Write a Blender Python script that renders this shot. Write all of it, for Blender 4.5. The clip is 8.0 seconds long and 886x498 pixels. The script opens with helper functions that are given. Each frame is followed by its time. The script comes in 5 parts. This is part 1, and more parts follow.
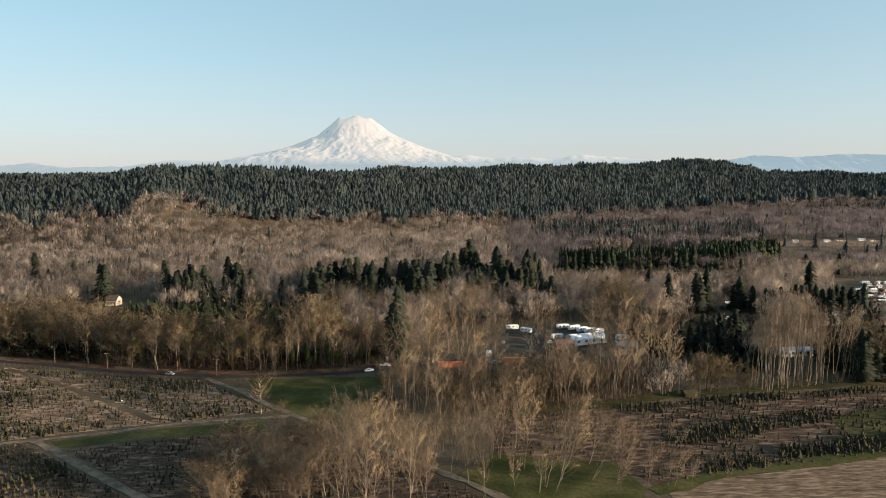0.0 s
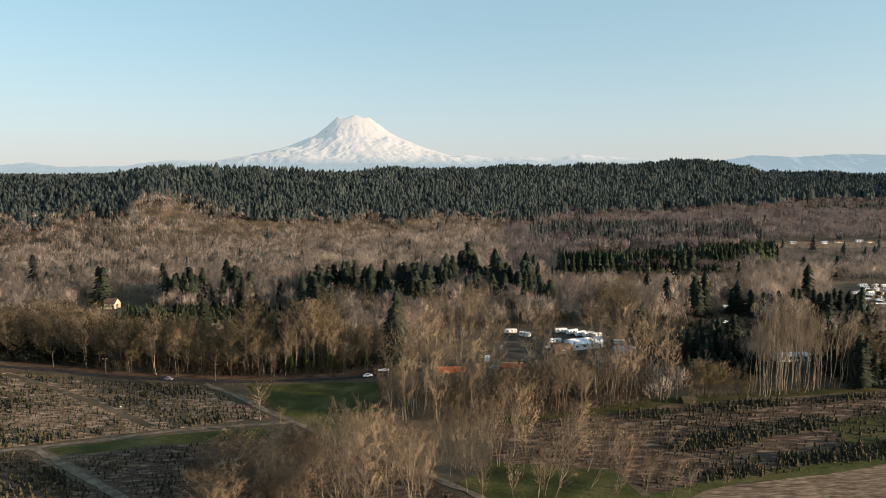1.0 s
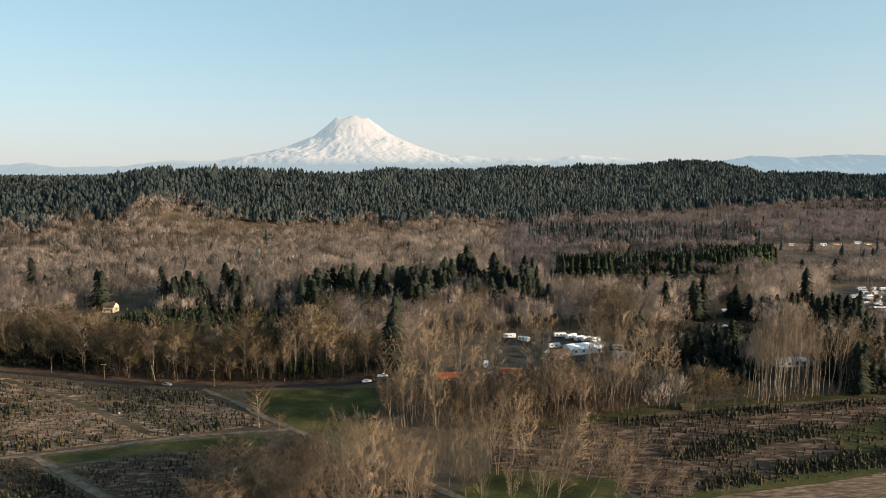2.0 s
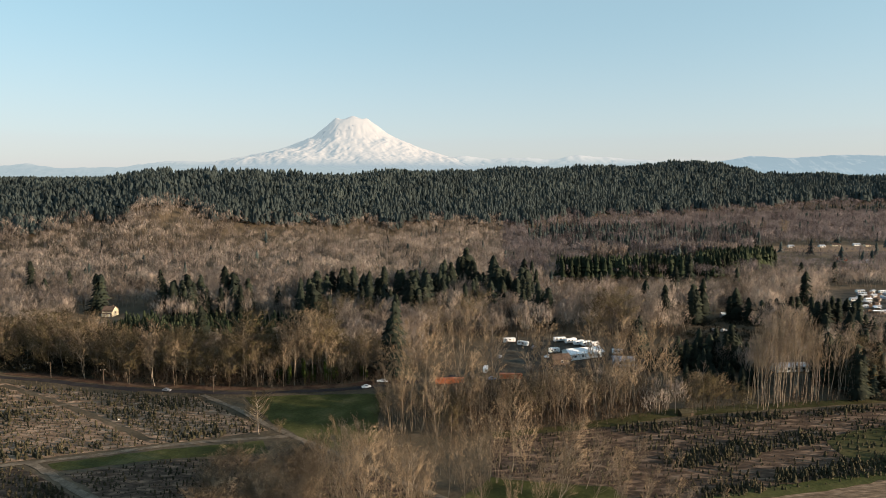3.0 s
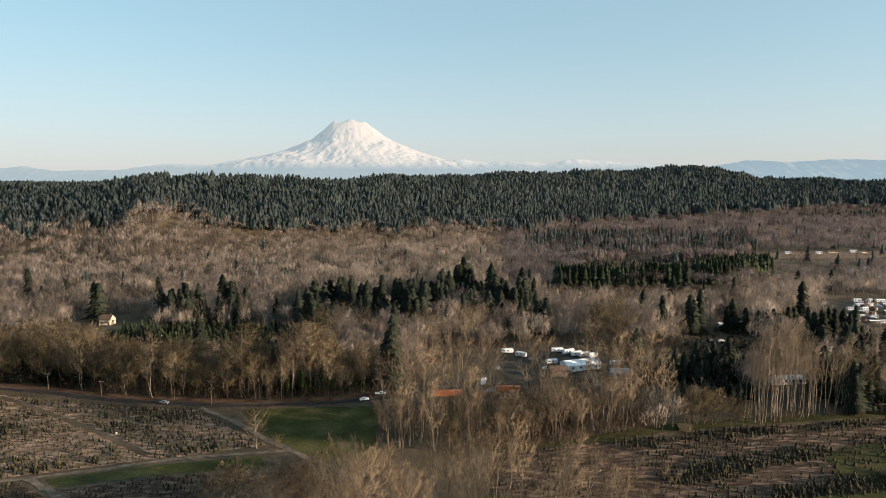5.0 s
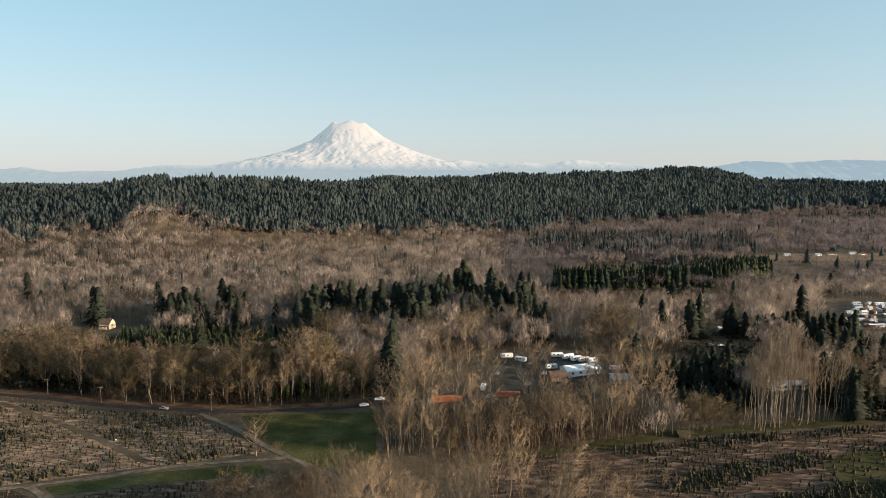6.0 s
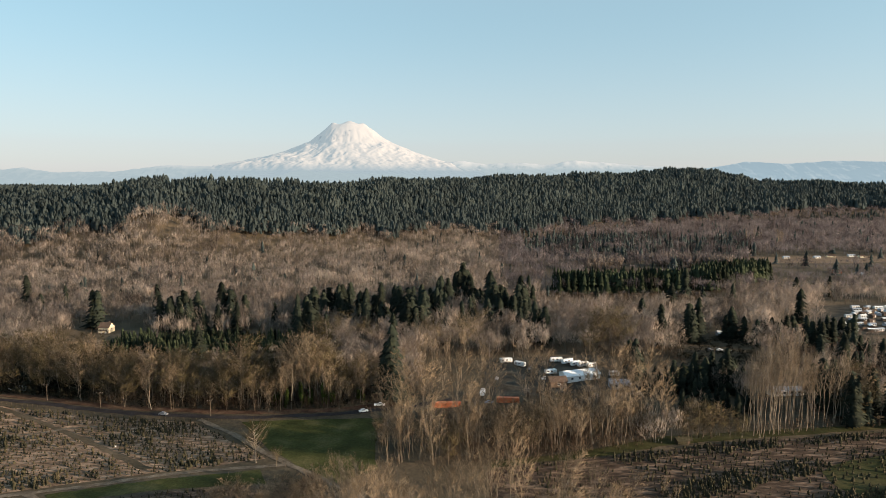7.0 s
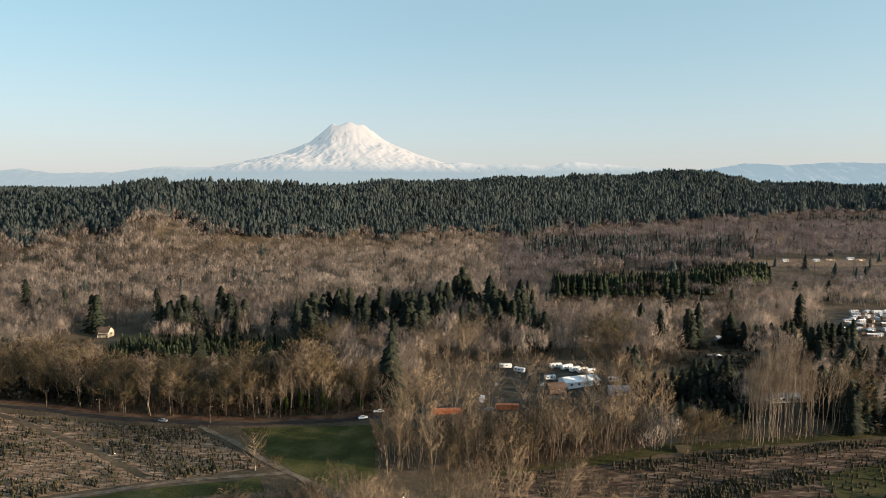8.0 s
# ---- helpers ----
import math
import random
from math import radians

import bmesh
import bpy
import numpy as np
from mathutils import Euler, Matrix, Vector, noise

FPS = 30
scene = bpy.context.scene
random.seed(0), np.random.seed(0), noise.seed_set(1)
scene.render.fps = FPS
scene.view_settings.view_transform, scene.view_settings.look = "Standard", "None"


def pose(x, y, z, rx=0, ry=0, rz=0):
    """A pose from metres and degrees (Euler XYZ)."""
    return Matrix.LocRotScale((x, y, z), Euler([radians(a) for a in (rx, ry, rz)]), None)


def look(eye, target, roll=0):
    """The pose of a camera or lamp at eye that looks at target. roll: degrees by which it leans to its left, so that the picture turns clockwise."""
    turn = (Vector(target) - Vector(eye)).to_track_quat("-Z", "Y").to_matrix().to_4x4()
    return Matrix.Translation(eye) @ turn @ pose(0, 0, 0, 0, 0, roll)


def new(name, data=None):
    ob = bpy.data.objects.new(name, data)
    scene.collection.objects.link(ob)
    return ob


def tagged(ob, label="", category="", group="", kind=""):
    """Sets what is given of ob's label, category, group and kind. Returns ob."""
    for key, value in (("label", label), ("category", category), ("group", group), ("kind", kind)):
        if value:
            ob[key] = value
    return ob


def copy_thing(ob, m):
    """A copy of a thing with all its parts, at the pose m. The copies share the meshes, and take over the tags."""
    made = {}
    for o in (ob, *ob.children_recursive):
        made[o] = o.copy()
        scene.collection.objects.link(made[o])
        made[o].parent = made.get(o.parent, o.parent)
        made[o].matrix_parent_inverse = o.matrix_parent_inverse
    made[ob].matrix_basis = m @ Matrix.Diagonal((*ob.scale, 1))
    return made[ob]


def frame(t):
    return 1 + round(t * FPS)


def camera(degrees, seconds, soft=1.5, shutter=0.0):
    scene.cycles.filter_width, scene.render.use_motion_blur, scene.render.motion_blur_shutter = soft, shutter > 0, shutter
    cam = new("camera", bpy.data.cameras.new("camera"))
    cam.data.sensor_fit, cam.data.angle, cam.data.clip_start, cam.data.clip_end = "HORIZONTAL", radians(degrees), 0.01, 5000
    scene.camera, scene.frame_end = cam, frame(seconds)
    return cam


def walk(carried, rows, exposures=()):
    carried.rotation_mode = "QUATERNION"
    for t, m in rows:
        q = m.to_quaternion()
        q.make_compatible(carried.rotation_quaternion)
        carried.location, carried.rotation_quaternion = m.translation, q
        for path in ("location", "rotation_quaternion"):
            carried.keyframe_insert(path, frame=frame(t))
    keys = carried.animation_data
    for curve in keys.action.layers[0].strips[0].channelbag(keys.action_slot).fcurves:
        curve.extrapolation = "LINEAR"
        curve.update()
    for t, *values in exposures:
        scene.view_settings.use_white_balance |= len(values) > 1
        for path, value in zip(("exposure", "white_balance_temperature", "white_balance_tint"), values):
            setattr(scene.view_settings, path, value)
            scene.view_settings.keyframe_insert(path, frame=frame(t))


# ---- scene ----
# ======================= camera =======================
cam = camera(70, 8.0, soft=0.65)
# seconds, x, y, z, tilt, roll, turn
PATH = [
    (0, 0.00, -0.00, 93.26, 83.886, -0.086, -0.000),
    (0.5, -0.03, -0.05, 94.83, 83.842, -0.073, -0.076),
    (1, -0.06, 0.02, 96.33, 83.822, -0.052, -0.140),
    (1.5, -0.10, 0.17, 97.76, 83.815, -0.038, -0.205),
    (3, -0.20, 0.55, 101.71, 83.845, -0.075, -0.310),
    (3.5, -0.23, 0.53, 102.92, 83.888, -0.054, -0.355),
    (4, -0.33, 0.50, 104.13, 84.054, 0.014, -0.421),
    (4.5, -0.45, 0.51, 105.38, 84.091, 0.048, -0.492),
    (6, -0.57, 0.69, 109.41, 84.132, 0.003, -0.574),
    (6.5, -0.61, 0.71, 110.77, 84.175, 0.057, -0.616),
    (7, -0.66, 0.78, 112.15, 84.168, 0.041, -0.639),
    (7.5, -0.70, 0.84, 113.65, 84.189, 0.049, -0.652),
    (8, -0.82, 0.83, 115.26, 84.235, 0.089, -0.701),
]
walk(cam, [(t, pose(x, y, z, 0, 0, rz) @ pose(0, 0, 0, rx, 0, 0) @ pose(0, 0, 0, 0, 0, ry)) for t, x, y, z, rx, ry, rz in PATH],
     exposures=[(0.0, 1.05, 6900, 14), (8.0, 1.05, 6900, 14)])

# ======================= light =======================
SUN_TURN, SUN_UP = 111.0, 13.0  # degrees clockwise from the view line, degrees above the horizon
world = bpy.data.worlds.new("world")
scene.world = world
world.use_nodes = True
wn = world.node_tree.nodes
sky = wn.new("ShaderNodeTexSky")
sky.sky_type = "NISHITA"
sky.sun_disc = False
sky.sun_elevation = radians(SUN_UP)
sky.sun_rotation = radians(SUN_TURN)
sky.altitude = 0
sky.air_density, sky.dust_density, sky.ozone_density = 1.0, 1.0, 4.0
thick_air = wn.new("ShaderNodeGamma")  # winter haze evens the sky out
thick_air.inputs[1].default_value = 0.78
wn["Background"].inputs[1].default_value = 0.133
world.node_tree.links.new(sky.outputs[0], thick_air.inputs[0])
mist = wn.new("ShaderNodeMix")
mist.data_type = "RGBA"
mist.inputs[0].default_value = 0.4
mist.inputs[7].default_value = (2.12, 2.70, 3.05, 1)
pale = wn.new("ShaderNodeHueSaturation")
pale.inputs["Saturation"].default_value = 1.12
pale.inputs["Hue"].default_value = 0.472
world.node_tree.links.new(thick_air.outputs[0], pale.inputs["Color"])
world.node_tree.links.new(pale.outputs[0], mist.inputs[6])
along = wn.new("ShaderNodeTexCoord")
split = wn.new("ShaderNodeSeparateXYZ")
low_air = wn.new("ShaderNodeMapRange")
low_air.interpolation_type = "SMOOTHSTEP"
low_air.inputs["From Min"].default_value, low_air.inputs["From Max"].default_value = 0.0, 0.26
low_air.inputs["To Min"].default_value, low_air.inputs["To Max"].default_value = 0.42, 0.0
aside = wn.new("ShaderNodeMapRange")
aside.interpolation_type = "SMOOTHSTEP"
aside.inputs["From Min"].default_value, aside.inputs["From Max"].default_value = -0.6, 0.5
aside.inputs["To Min"].default_value, aside.inputs["To Max"].default_value = 0.95, 0.7
thin_air = wn.new("ShaderNodeMath")
thin_air.operation = "MULTIPLY"
veil = wn.new("ShaderNodeMix")
veil.data_type = "RGBA"
veil.inputs[7].default_value = (2.86, 2.76, 2.90, 1)
world.node_tree.links.new(along.outputs["Generated"], split.inputs[0])
world.node_tree.links.new(split.outputs["Z"], low_air.inputs[0])
world.node_tree.links.new(split.outputs["X"], aside.inputs[0])
world.node_tree.links.new(low_air.outputs[0], thin_air.inputs[0])
world.node_tree.links.new(aside.outputs[0], thin_air.inputs[1])
world.node_tree.links.new(thin_air.outputs[0], veil.inputs[0])
world.node_tree.links.new(mist.outputs[2], veil.inputs[6])
world.node_tree.links.new(veil.outputs[2], wn["Background"].inputs[0])
to_sun = Vector((math.sin(radians(SUN_TURN)) * math.cos(radians(SUN_UP)), math.cos(radians(SUN_TURN)) * math.cos(radians(SUN_UP)), math.sin(radians(SUN_UP))))
sun = new("sun", bpy.data.lights.new("sun", "SUN"))
sun.data.energy, sun.data.angle, sun.data.color = 5.0, radians(0.5), (1.0, 0.80, 0.58)
sun.matrix_world = look((0, 0, 0), -to_sun)


# ======================= materials =======================
def shade(name, stops, scale=0.1, rough=0.9, fine=None, bump=0.0, bump_scale=1.0, per_object=0.0, per_island=0.0, metal=0.0, stretch=None, per_tree=0.0, thin=0.0):
    """Principled surface: a noise ramp through the stops, a finer second noise, bump, and variation by thing or by island."""
    m = bpy.data.materials.new(name)
    m.use_nodes = True
    t, b = m.node_tree, m.node_tree.nodes["Principled BSDF"]

    def add(kind):
        return t.nodes.new("ShaderNode" + kind)

    where = add("NewGeometry").outputs["Position"]
    if stretch:
        mp = add("Mapping")
        mp.inputs["Scale"].default_value = stretch
        t.links.new(where, mp.inputs[0])
        where = mp.outputs[0]

    def noise_at(size, detail):
        n = add("TexNoise")
        n.inputs["Scale"].default_value, n.inputs["Detail"].default_value = size, detail
        t.links.new(where, n.inputs["Vector"])
        return n.outputs["Fac"]

    ramp = add("ValToRGB")
    els = ramp.color_ramp.elements
    while len(els) < len(stops):
        els.new(0.5)
    for k, c in enumerate(stops):
        els[k].position = 0.3 + 0.4 * k / max(1, len(stops) - 1)
        els[k].color = (*c, 1)
    t.links.new(noise_at(scale, 4), ramp.inputs[0])
    colour = ramp.outputs[0]

    def vary(source, low, high):
        nonlocal colour
        mr = add("MapRange")
        mr.inputs["To Min"].default_value, mr.inputs["To Max"].default_value = low, high
        t.links.new(source, mr.inputs[0])
        mix = add("VectorMath")
        mix.operation = "SCALE"
        t.links.new(colour, mix.inputs[0])
        t.links.new(mr.outputs[0], mix.inputs["Scale"])
        colour = mix.outputs[0]

    if fine:
        vary(noise_at(fine, 3), 0.45, 1.55)
    if per_object:
        vary(add("ObjectInfo").outputs["Random"], 1 - per_object, 1 + per_object)
    if per_tree:
        tone = add("Attribute")
        tone.attribute_name = "tone"
        vary(tone.outputs["Fac"], 0.0, 1.0)
    if per_island:
        vary(add("NewGeometry").outputs["Random Per Island"], 1 - per_island, 1 + per_island)
    t.links.new(colour, b.inputs["Base Color"])
    b.inputs["Roughness"].default_value = rough
    b.inputs["Metallic"].default_value = metal
    b.inputs["Specular IOR Level"].default_value = 0.08 if rough > 0.75 else 0.4
    if bump:
        bp = add("Bump")
        bp.inputs["Distance"].default_value = bump
        t.links.new(noise_at(bump_scale, 4), bp.inputs["Height"])
        t.links.new(bp.outputs[0], b.inputs["Normal"])
    if thin:
        through_light = add("BsdfTranslucent")
        t.links.new(colour, through_light.inputs[0])
        blend = add("MixShader")
        blend.inputs[0].default_value = thin
        t.links.new(b.outputs[0], blend.inputs[1])
        t.links.new(through_light.outputs[0], blend.inputs[2])
        t.links.new(blend.outputs[0], t.nodes["Material Output"].inputs[0])
    return m


M = {
    "ground": shade("ground", [(0.045, 0.038, 0.026), (0.078, 0.062, 0.042), (0.125, 0.095, 0.064)], 0.03, fine=0.6, bump=0.2, bump_scale=0.8),
    "field": shade("field", [(0.086, 0.056, 0.037), (0.185, 0.123, 0.083), (0.35, 0.245, 0.173)], 0.5, fine=2.0, bump=0.3, bump_scale=1.2, stretch=(0.35, 1.0, 1.0)),
    # soil colour darkened to stand for tree shade on the mid and corner fields
    "shaded_soil": shade("shaded_soil", [(0.034, 0.024, 0.017), (0.074, 0.050, 0.036), (0.19, 0.130, 0.092)], 0.5, fine=2.0, bump=0.3, bump_scale=1.2, stretch=(0.35, 1.0, 1.0)),
    "mulch": shade("mulch", [(0.036, 0.024, 0.017), (0.078, 0.052, 0.037), (0.21, 0.143, 0.102)], 0.5, fine=2.2, bump=0.3, bump_scale=1.2, stretch=(0.3, 1.0, 1.0)),
    "pale_bark": shade("pale_bark", [(0.11, 0.086, 0.062), (0.185, 0.150, 0.114), (0.28, 0.24, 0.19)], 0.3, fine=2.0, per_object=0.25),
    "yard": shade("yard", [(0.03, 0.026, 0.02), (0.052, 0.045, 0.035), (0.085, 0.074, 0.058)], 0.1, fine=0.8),
    "dark_brush": shade("dark_brush", [(0.014, 0.014, 0.009), (0.026, 0.024, 0.015), (0.046, 0.040, 0.026)], 0.1, fine=0.6, per_tree=1),
    "litter": shade("litter", [(0.045, 0.026, 0.018), (0.085, 0.05, 0.034), (0.13, 0.085, 0.055)], 0.15, fine=0.9, bump=0.2, bump_scale=1.0),
    "straw": shade("straw", [(0.078, 0.055, 0.036), (0.145, 0.103, 0.069), (0.235, 0.170, 0.118)], 1.3, fine=2.6, bump=0.25, bump_scale=1.5, stretch=(0.16, 0.7, 1.0)),
    "grass": shade("grass", [(0.026, 0.031, 0.010), (0.046, 0.051, 0.016), (0.090, 0.082, 0.034)], 0.07, fine=0.9, bump=0.15, bump_scale=1.2),
    "lawn": shade("lawn", [(0.026, 0.028, 0.010), (0.041, 0.041, 0.015), (0.068, 0.059, 0.027)], 0.06, fine=0.5, bump=0.08, bump_scale=2.0),
    "gravel": shade("gravel", [(0.075, 0.060, 0.045), (0.130, 0.106, 0.080), (0.185, 0.152, 0.117)], 0.25, fine=1.5),
    "asphalt": shade("asphalt", [(0.024, 0.021, 0.022), (0.034, 0.030, 0.031), (0.046, 0.041, 0.042)], 0.2, rough=0.85, fine=2.0),
    # distant firs: base colour paled and blued to stand for haze
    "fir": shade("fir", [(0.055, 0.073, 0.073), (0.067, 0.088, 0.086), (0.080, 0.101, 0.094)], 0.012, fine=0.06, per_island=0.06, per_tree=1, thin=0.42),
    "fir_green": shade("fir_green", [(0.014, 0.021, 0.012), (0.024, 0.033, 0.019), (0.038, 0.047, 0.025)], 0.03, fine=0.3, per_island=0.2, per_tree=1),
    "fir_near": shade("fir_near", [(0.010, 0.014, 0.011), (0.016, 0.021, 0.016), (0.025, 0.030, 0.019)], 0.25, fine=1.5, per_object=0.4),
    "bark": shade("bark", [(0.084, 0.065, 0.046), (0.152, 0.122, 0.091), (0.258, 0.220, 0.175)], 0.3, fine=2.0, per_object=0.35),
    "twig": shade("twig", [(0.140, 0.104, 0.068), (0.215, 0.162, 0.108), (0.30, 0.235, 0.162)], 0.08, per_object=0.3, per_island=0.3),
    "moss_twig": shade("moss_twig", [(0.058, 0.046, 0.024), (0.092, 0.074, 0.038), (0.135, 0.108, 0.062)], 0.08, per_object=0.3, per_island=0.3),
    "brush": shade("brush", [(0.058, 0.040, 0.029), (0.104, 0.072, 0.049), (0.16, 0.115, 0.078)], 0.05, fine=0.3, per_island=0.3, per_tree=1),
    "fir_small": shade("fir_small", [(0.022, 0.021, 0.013), (0.033, 0.031, 0.019), (0.054, 0.046, 0.028)], 0.08, fine=1.0, per_object=0.25, per_island=0.25),
    # woods greyed and blued in base colour to imitate haze over distance
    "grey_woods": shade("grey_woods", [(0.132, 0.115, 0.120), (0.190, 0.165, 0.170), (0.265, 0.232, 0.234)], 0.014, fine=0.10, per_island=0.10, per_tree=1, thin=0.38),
    "woods": shade("woods", [(0.225, 0.188, 0.165), (0.335, 0.280, 0.240), (0.45, 0.380, 0.32)], 0.014, fine=0.10, per_island=0.10, per_tree=1, thin=0.36),
}


# ======================= terrain =======================
def curve_at(u, pairs):
    return np.interp(u, [p[0] for p in pairs], [p[1] for p in pairs])


FOOT = [(-0.9, 830), (-0.45, 830), (-0.15, 940), (0.1, 1080), (0.3, 1350), (0.45, 1650), (0.8, 1750)]
RAMP = [(-0.9, 280), (-0.45, 300), (-0.1, 500), (0.3, 900), (0.45, 700), (0.8, 500)]
CREST = [(-0.9, 84), (-0.68, 84), (-0.6, 82), (-0.53, 87), (-0.47, 100), (-0.4, 103), (-0.3, 101), (-0.2, 99), (-0.13, 102), (-0.08, 106), (-0.02, 101), (0.07, 106), (0.16, 105), (0.25, 113), (0.34, 124), (0.38, 128), (0.41, 135), (0.445, 132), (0.48, 117), (0.51, 95), (0.56, 88), (0.65, 86), (0.8, 90)]


def terrain(x, y):
    """Height of the ground: a nearly flat valley and a wooded hill behind it."""
    x, y = np.asarray(x, float), np.asarray(y, float)
    z = 7.0 * np.tanh(x / 170) * np.clip((700 - y) / 400, 0.35, 1)
    u = np.clip(x / np.maximum(y, 300), -0.9, 0.8)
    k = np.clip((y - curve_at(u, FOOT)) / curve_at(u, RAMP), 0, 1)
    rough = 6 * np.sin(x / 83 + 1) * np.sin(y / 97) + 4 * np.sin(x / 41) * np.cos(y / 53 + 2)
    return z + k * k * (3 - 2 * k) * (curve_at(u, CREST) + rough)


def height(x, y):
    return float(terrain(x, y))


def mesh_object(name, verts, faces, material, parent=None, smooth=False, tone=None, normals=None):
    """Arrays of corners and triangles as one mesh object."""
    me = bpy.data.meshes.new(name)
    verts, faces = np.asarray(verts, np.float32), np.asarray(faces, np.int32)
    k = faces.shape[1]
    me.vertices.add(len(verts))
    me.vertices.foreach_set("co", verts.ravel())
    me.loops.add(faces.size)
    me.loops.foreach_set("vertex_index", faces.ravel())
    me.polygons.add(len(faces))
    me.polygons.foreach_set("loop_start", np.arange(0, faces.size, k, dtype=np.int32))
    me.update(calc_edges=True)
    me.materials.append(material)
    if tone is not None:
        me.attributes.new("tone", "FLOAT", "POINT").data.foreach_set("value", np.asarray(tone, np.float32))
    if normals is not None:
        me.normals_split_custom_set_from_vertices(np.asarray(normals, np.float32))
    if smooth:
        me.polygons.foreach_set("use_smooth", np.ones(len(faces), bool))
    ob = new(name, me)
    ob.parent = parent
    return ob


def part(name, bm, material, parent=None, label=""):
    me = bpy.data.meshes.new(name)
    bm.to_mesh(me)
    bm.free()
    me.materials.append(material)
    ob = new(name, me)
    ob.parent = parent
    return tagged(ob, label)


def grid(xs, ys, zs):
    nx, ny = len(xs), len(ys)
    gx, gy = np.meshgrid(xs, ys)
    verts = np.stack([gx.ravel(), gy.ravel(), zs(gx, gy).ravel()], 1)
    a = (np.arange(ny - 1)[:, None] * nx + np.arange(nx - 1)).ravel()
    return verts, np.stack([a, a + 1, a + nx + 1, a + nx], 1)


gxs = np.unique(np.r_[np.linspace(-4900, -900, 21), np.arange(-900, 1700, 20.0), np.linspace(1700, 4900, 17)])
gys = np.unique(np.r_[np.linspace(-4000, 80, 21), np.arange(80, 2600, 20.0), np.linspace(2600, 4200, 9)])
tagged(mesh_object("ground", *grid(gxs, gys, terrain), M["ground"], smooth=True), "brown winter valley floor rising into a hill", "ground", kind="structure")


def haze(name, low, high, snow_line, base, rock, snow, tall, cover=0.0):
    """A far mountain side with haze painted on: emission mixed in, growing towards the foot."""
    m = bpy.data.materials.new(name)
    m.use_nodes = True
    t, b = m.node_tree, m.node_tree.nodes["Principled BSDF"]
    geo = t.nodes.new("ShaderNodeNewGeometry")
    xyz = t.nodes.new("ShaderNodeSeparateXYZ")
    t.links.new(geo.outputs["Position"], xyz.inputs[0])
    n = t.nodes.new("ShaderNodeTexNoise")
    n.inputs["Scale"].default_value, n.inputs["Detail"].default_value, n.inputs["Roughness"].default_value = 0.014, 8, 0.65
    mp = t.nodes.new("ShaderNodeMapping")
    mp.inputs["Scale"].default_value = (1.3, 0.5, 0.4)
    t.links.new(geo.outputs["Position"], mp.inputs[0])
    t.links.new(mp.outputs[0], n.inputs["Vector"])
    lift = t.nodes.new("ShaderNodeMapRange")
    lift.inputs["From Min"].default_value, lift.inputs["From Max"].default_value = snow_line
    lift.inputs["To Min"].default_value, lift.inputs["To Max"].default_value = cover - 0.40, cover
    t.links.new(xyz.outputs["Z"], lift.inputs[0])
    add = t.nodes.new("ShaderNodeMath")
    steep = t.nodes.new("ShaderNodeSeparateXYZ")
    t.links.new(geo.outputs["Normal"], steep.inputs[0])
    grain = t.nodes.new("ShaderNodeMath")
    grain.operation = "MULTIPLY_ADD"
    grain.inputs[1].default_value = 0.7
    t.links.new(n.outputs["Fac"], grain.inputs[0])
    t.links.new(steep.outputs["Z"], grain.inputs[2])
    t.links.new(grain.outputs[0], add.inputs[0])
    t.links.new(lift.outputs[0], add.inputs[1])
    ramp = t.nodes.new("ShaderNodeValToRGB")
    ramp.color_ramp.elements[0].position, ramp.color_ramp.elements[1].position = 0.86, 0.98
    ramp.color_ramp.elements[0].color, ramp.color_ramp.elements[1].color = (*rock, 1), (*snow, 1)
    t.links.new(add.outputs[0], ramp.inputs[0])
    t.links.new(ramp.outputs[0], b.inputs["Base Color"])
    b.inputs["Roughness"].default_value = 0.95
    b.inputs["Specular IOR Level"].default_value = 0.1
    # haze painted as emission and mixed over the lit rock and snow
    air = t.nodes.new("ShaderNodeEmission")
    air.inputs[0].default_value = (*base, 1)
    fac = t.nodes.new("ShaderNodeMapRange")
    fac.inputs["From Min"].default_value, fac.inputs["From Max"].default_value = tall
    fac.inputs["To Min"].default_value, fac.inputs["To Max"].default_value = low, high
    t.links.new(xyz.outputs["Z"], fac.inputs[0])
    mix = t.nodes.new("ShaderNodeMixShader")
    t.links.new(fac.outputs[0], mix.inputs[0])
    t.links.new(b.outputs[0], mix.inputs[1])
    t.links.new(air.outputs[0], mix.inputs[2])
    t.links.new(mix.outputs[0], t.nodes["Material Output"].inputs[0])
    return m


def crags(x, y, size, octaves=5):
    """Sharp-crested unevenness from 0 to 1."""
    out = np.zeros(np.shape(x))
    for i in np.ndindex(np.shape(x)):
        out[i] = noise.ridged_multi_fractal((x[i] / size, y[i] / size, 3.1), 1.0, 2.1, octaves, 1.0, 2.0) / 3
    return out


WEST_FLANK = [(0, 566), (125, 564), (175, 540), (240, 494), (305, 441), (412, 407), (498, 373), (628, 335), (756, 314), (928, 280), (1300, 180), (2200, 90)]
EAST_FLANK = [(0, 566), (110, 564), (187, 528), (250, 479), (314, 442), (399, 408), (527, 357), (613, 327), (742, 294), (870, 274), (1300, 180), (2200, 90)]


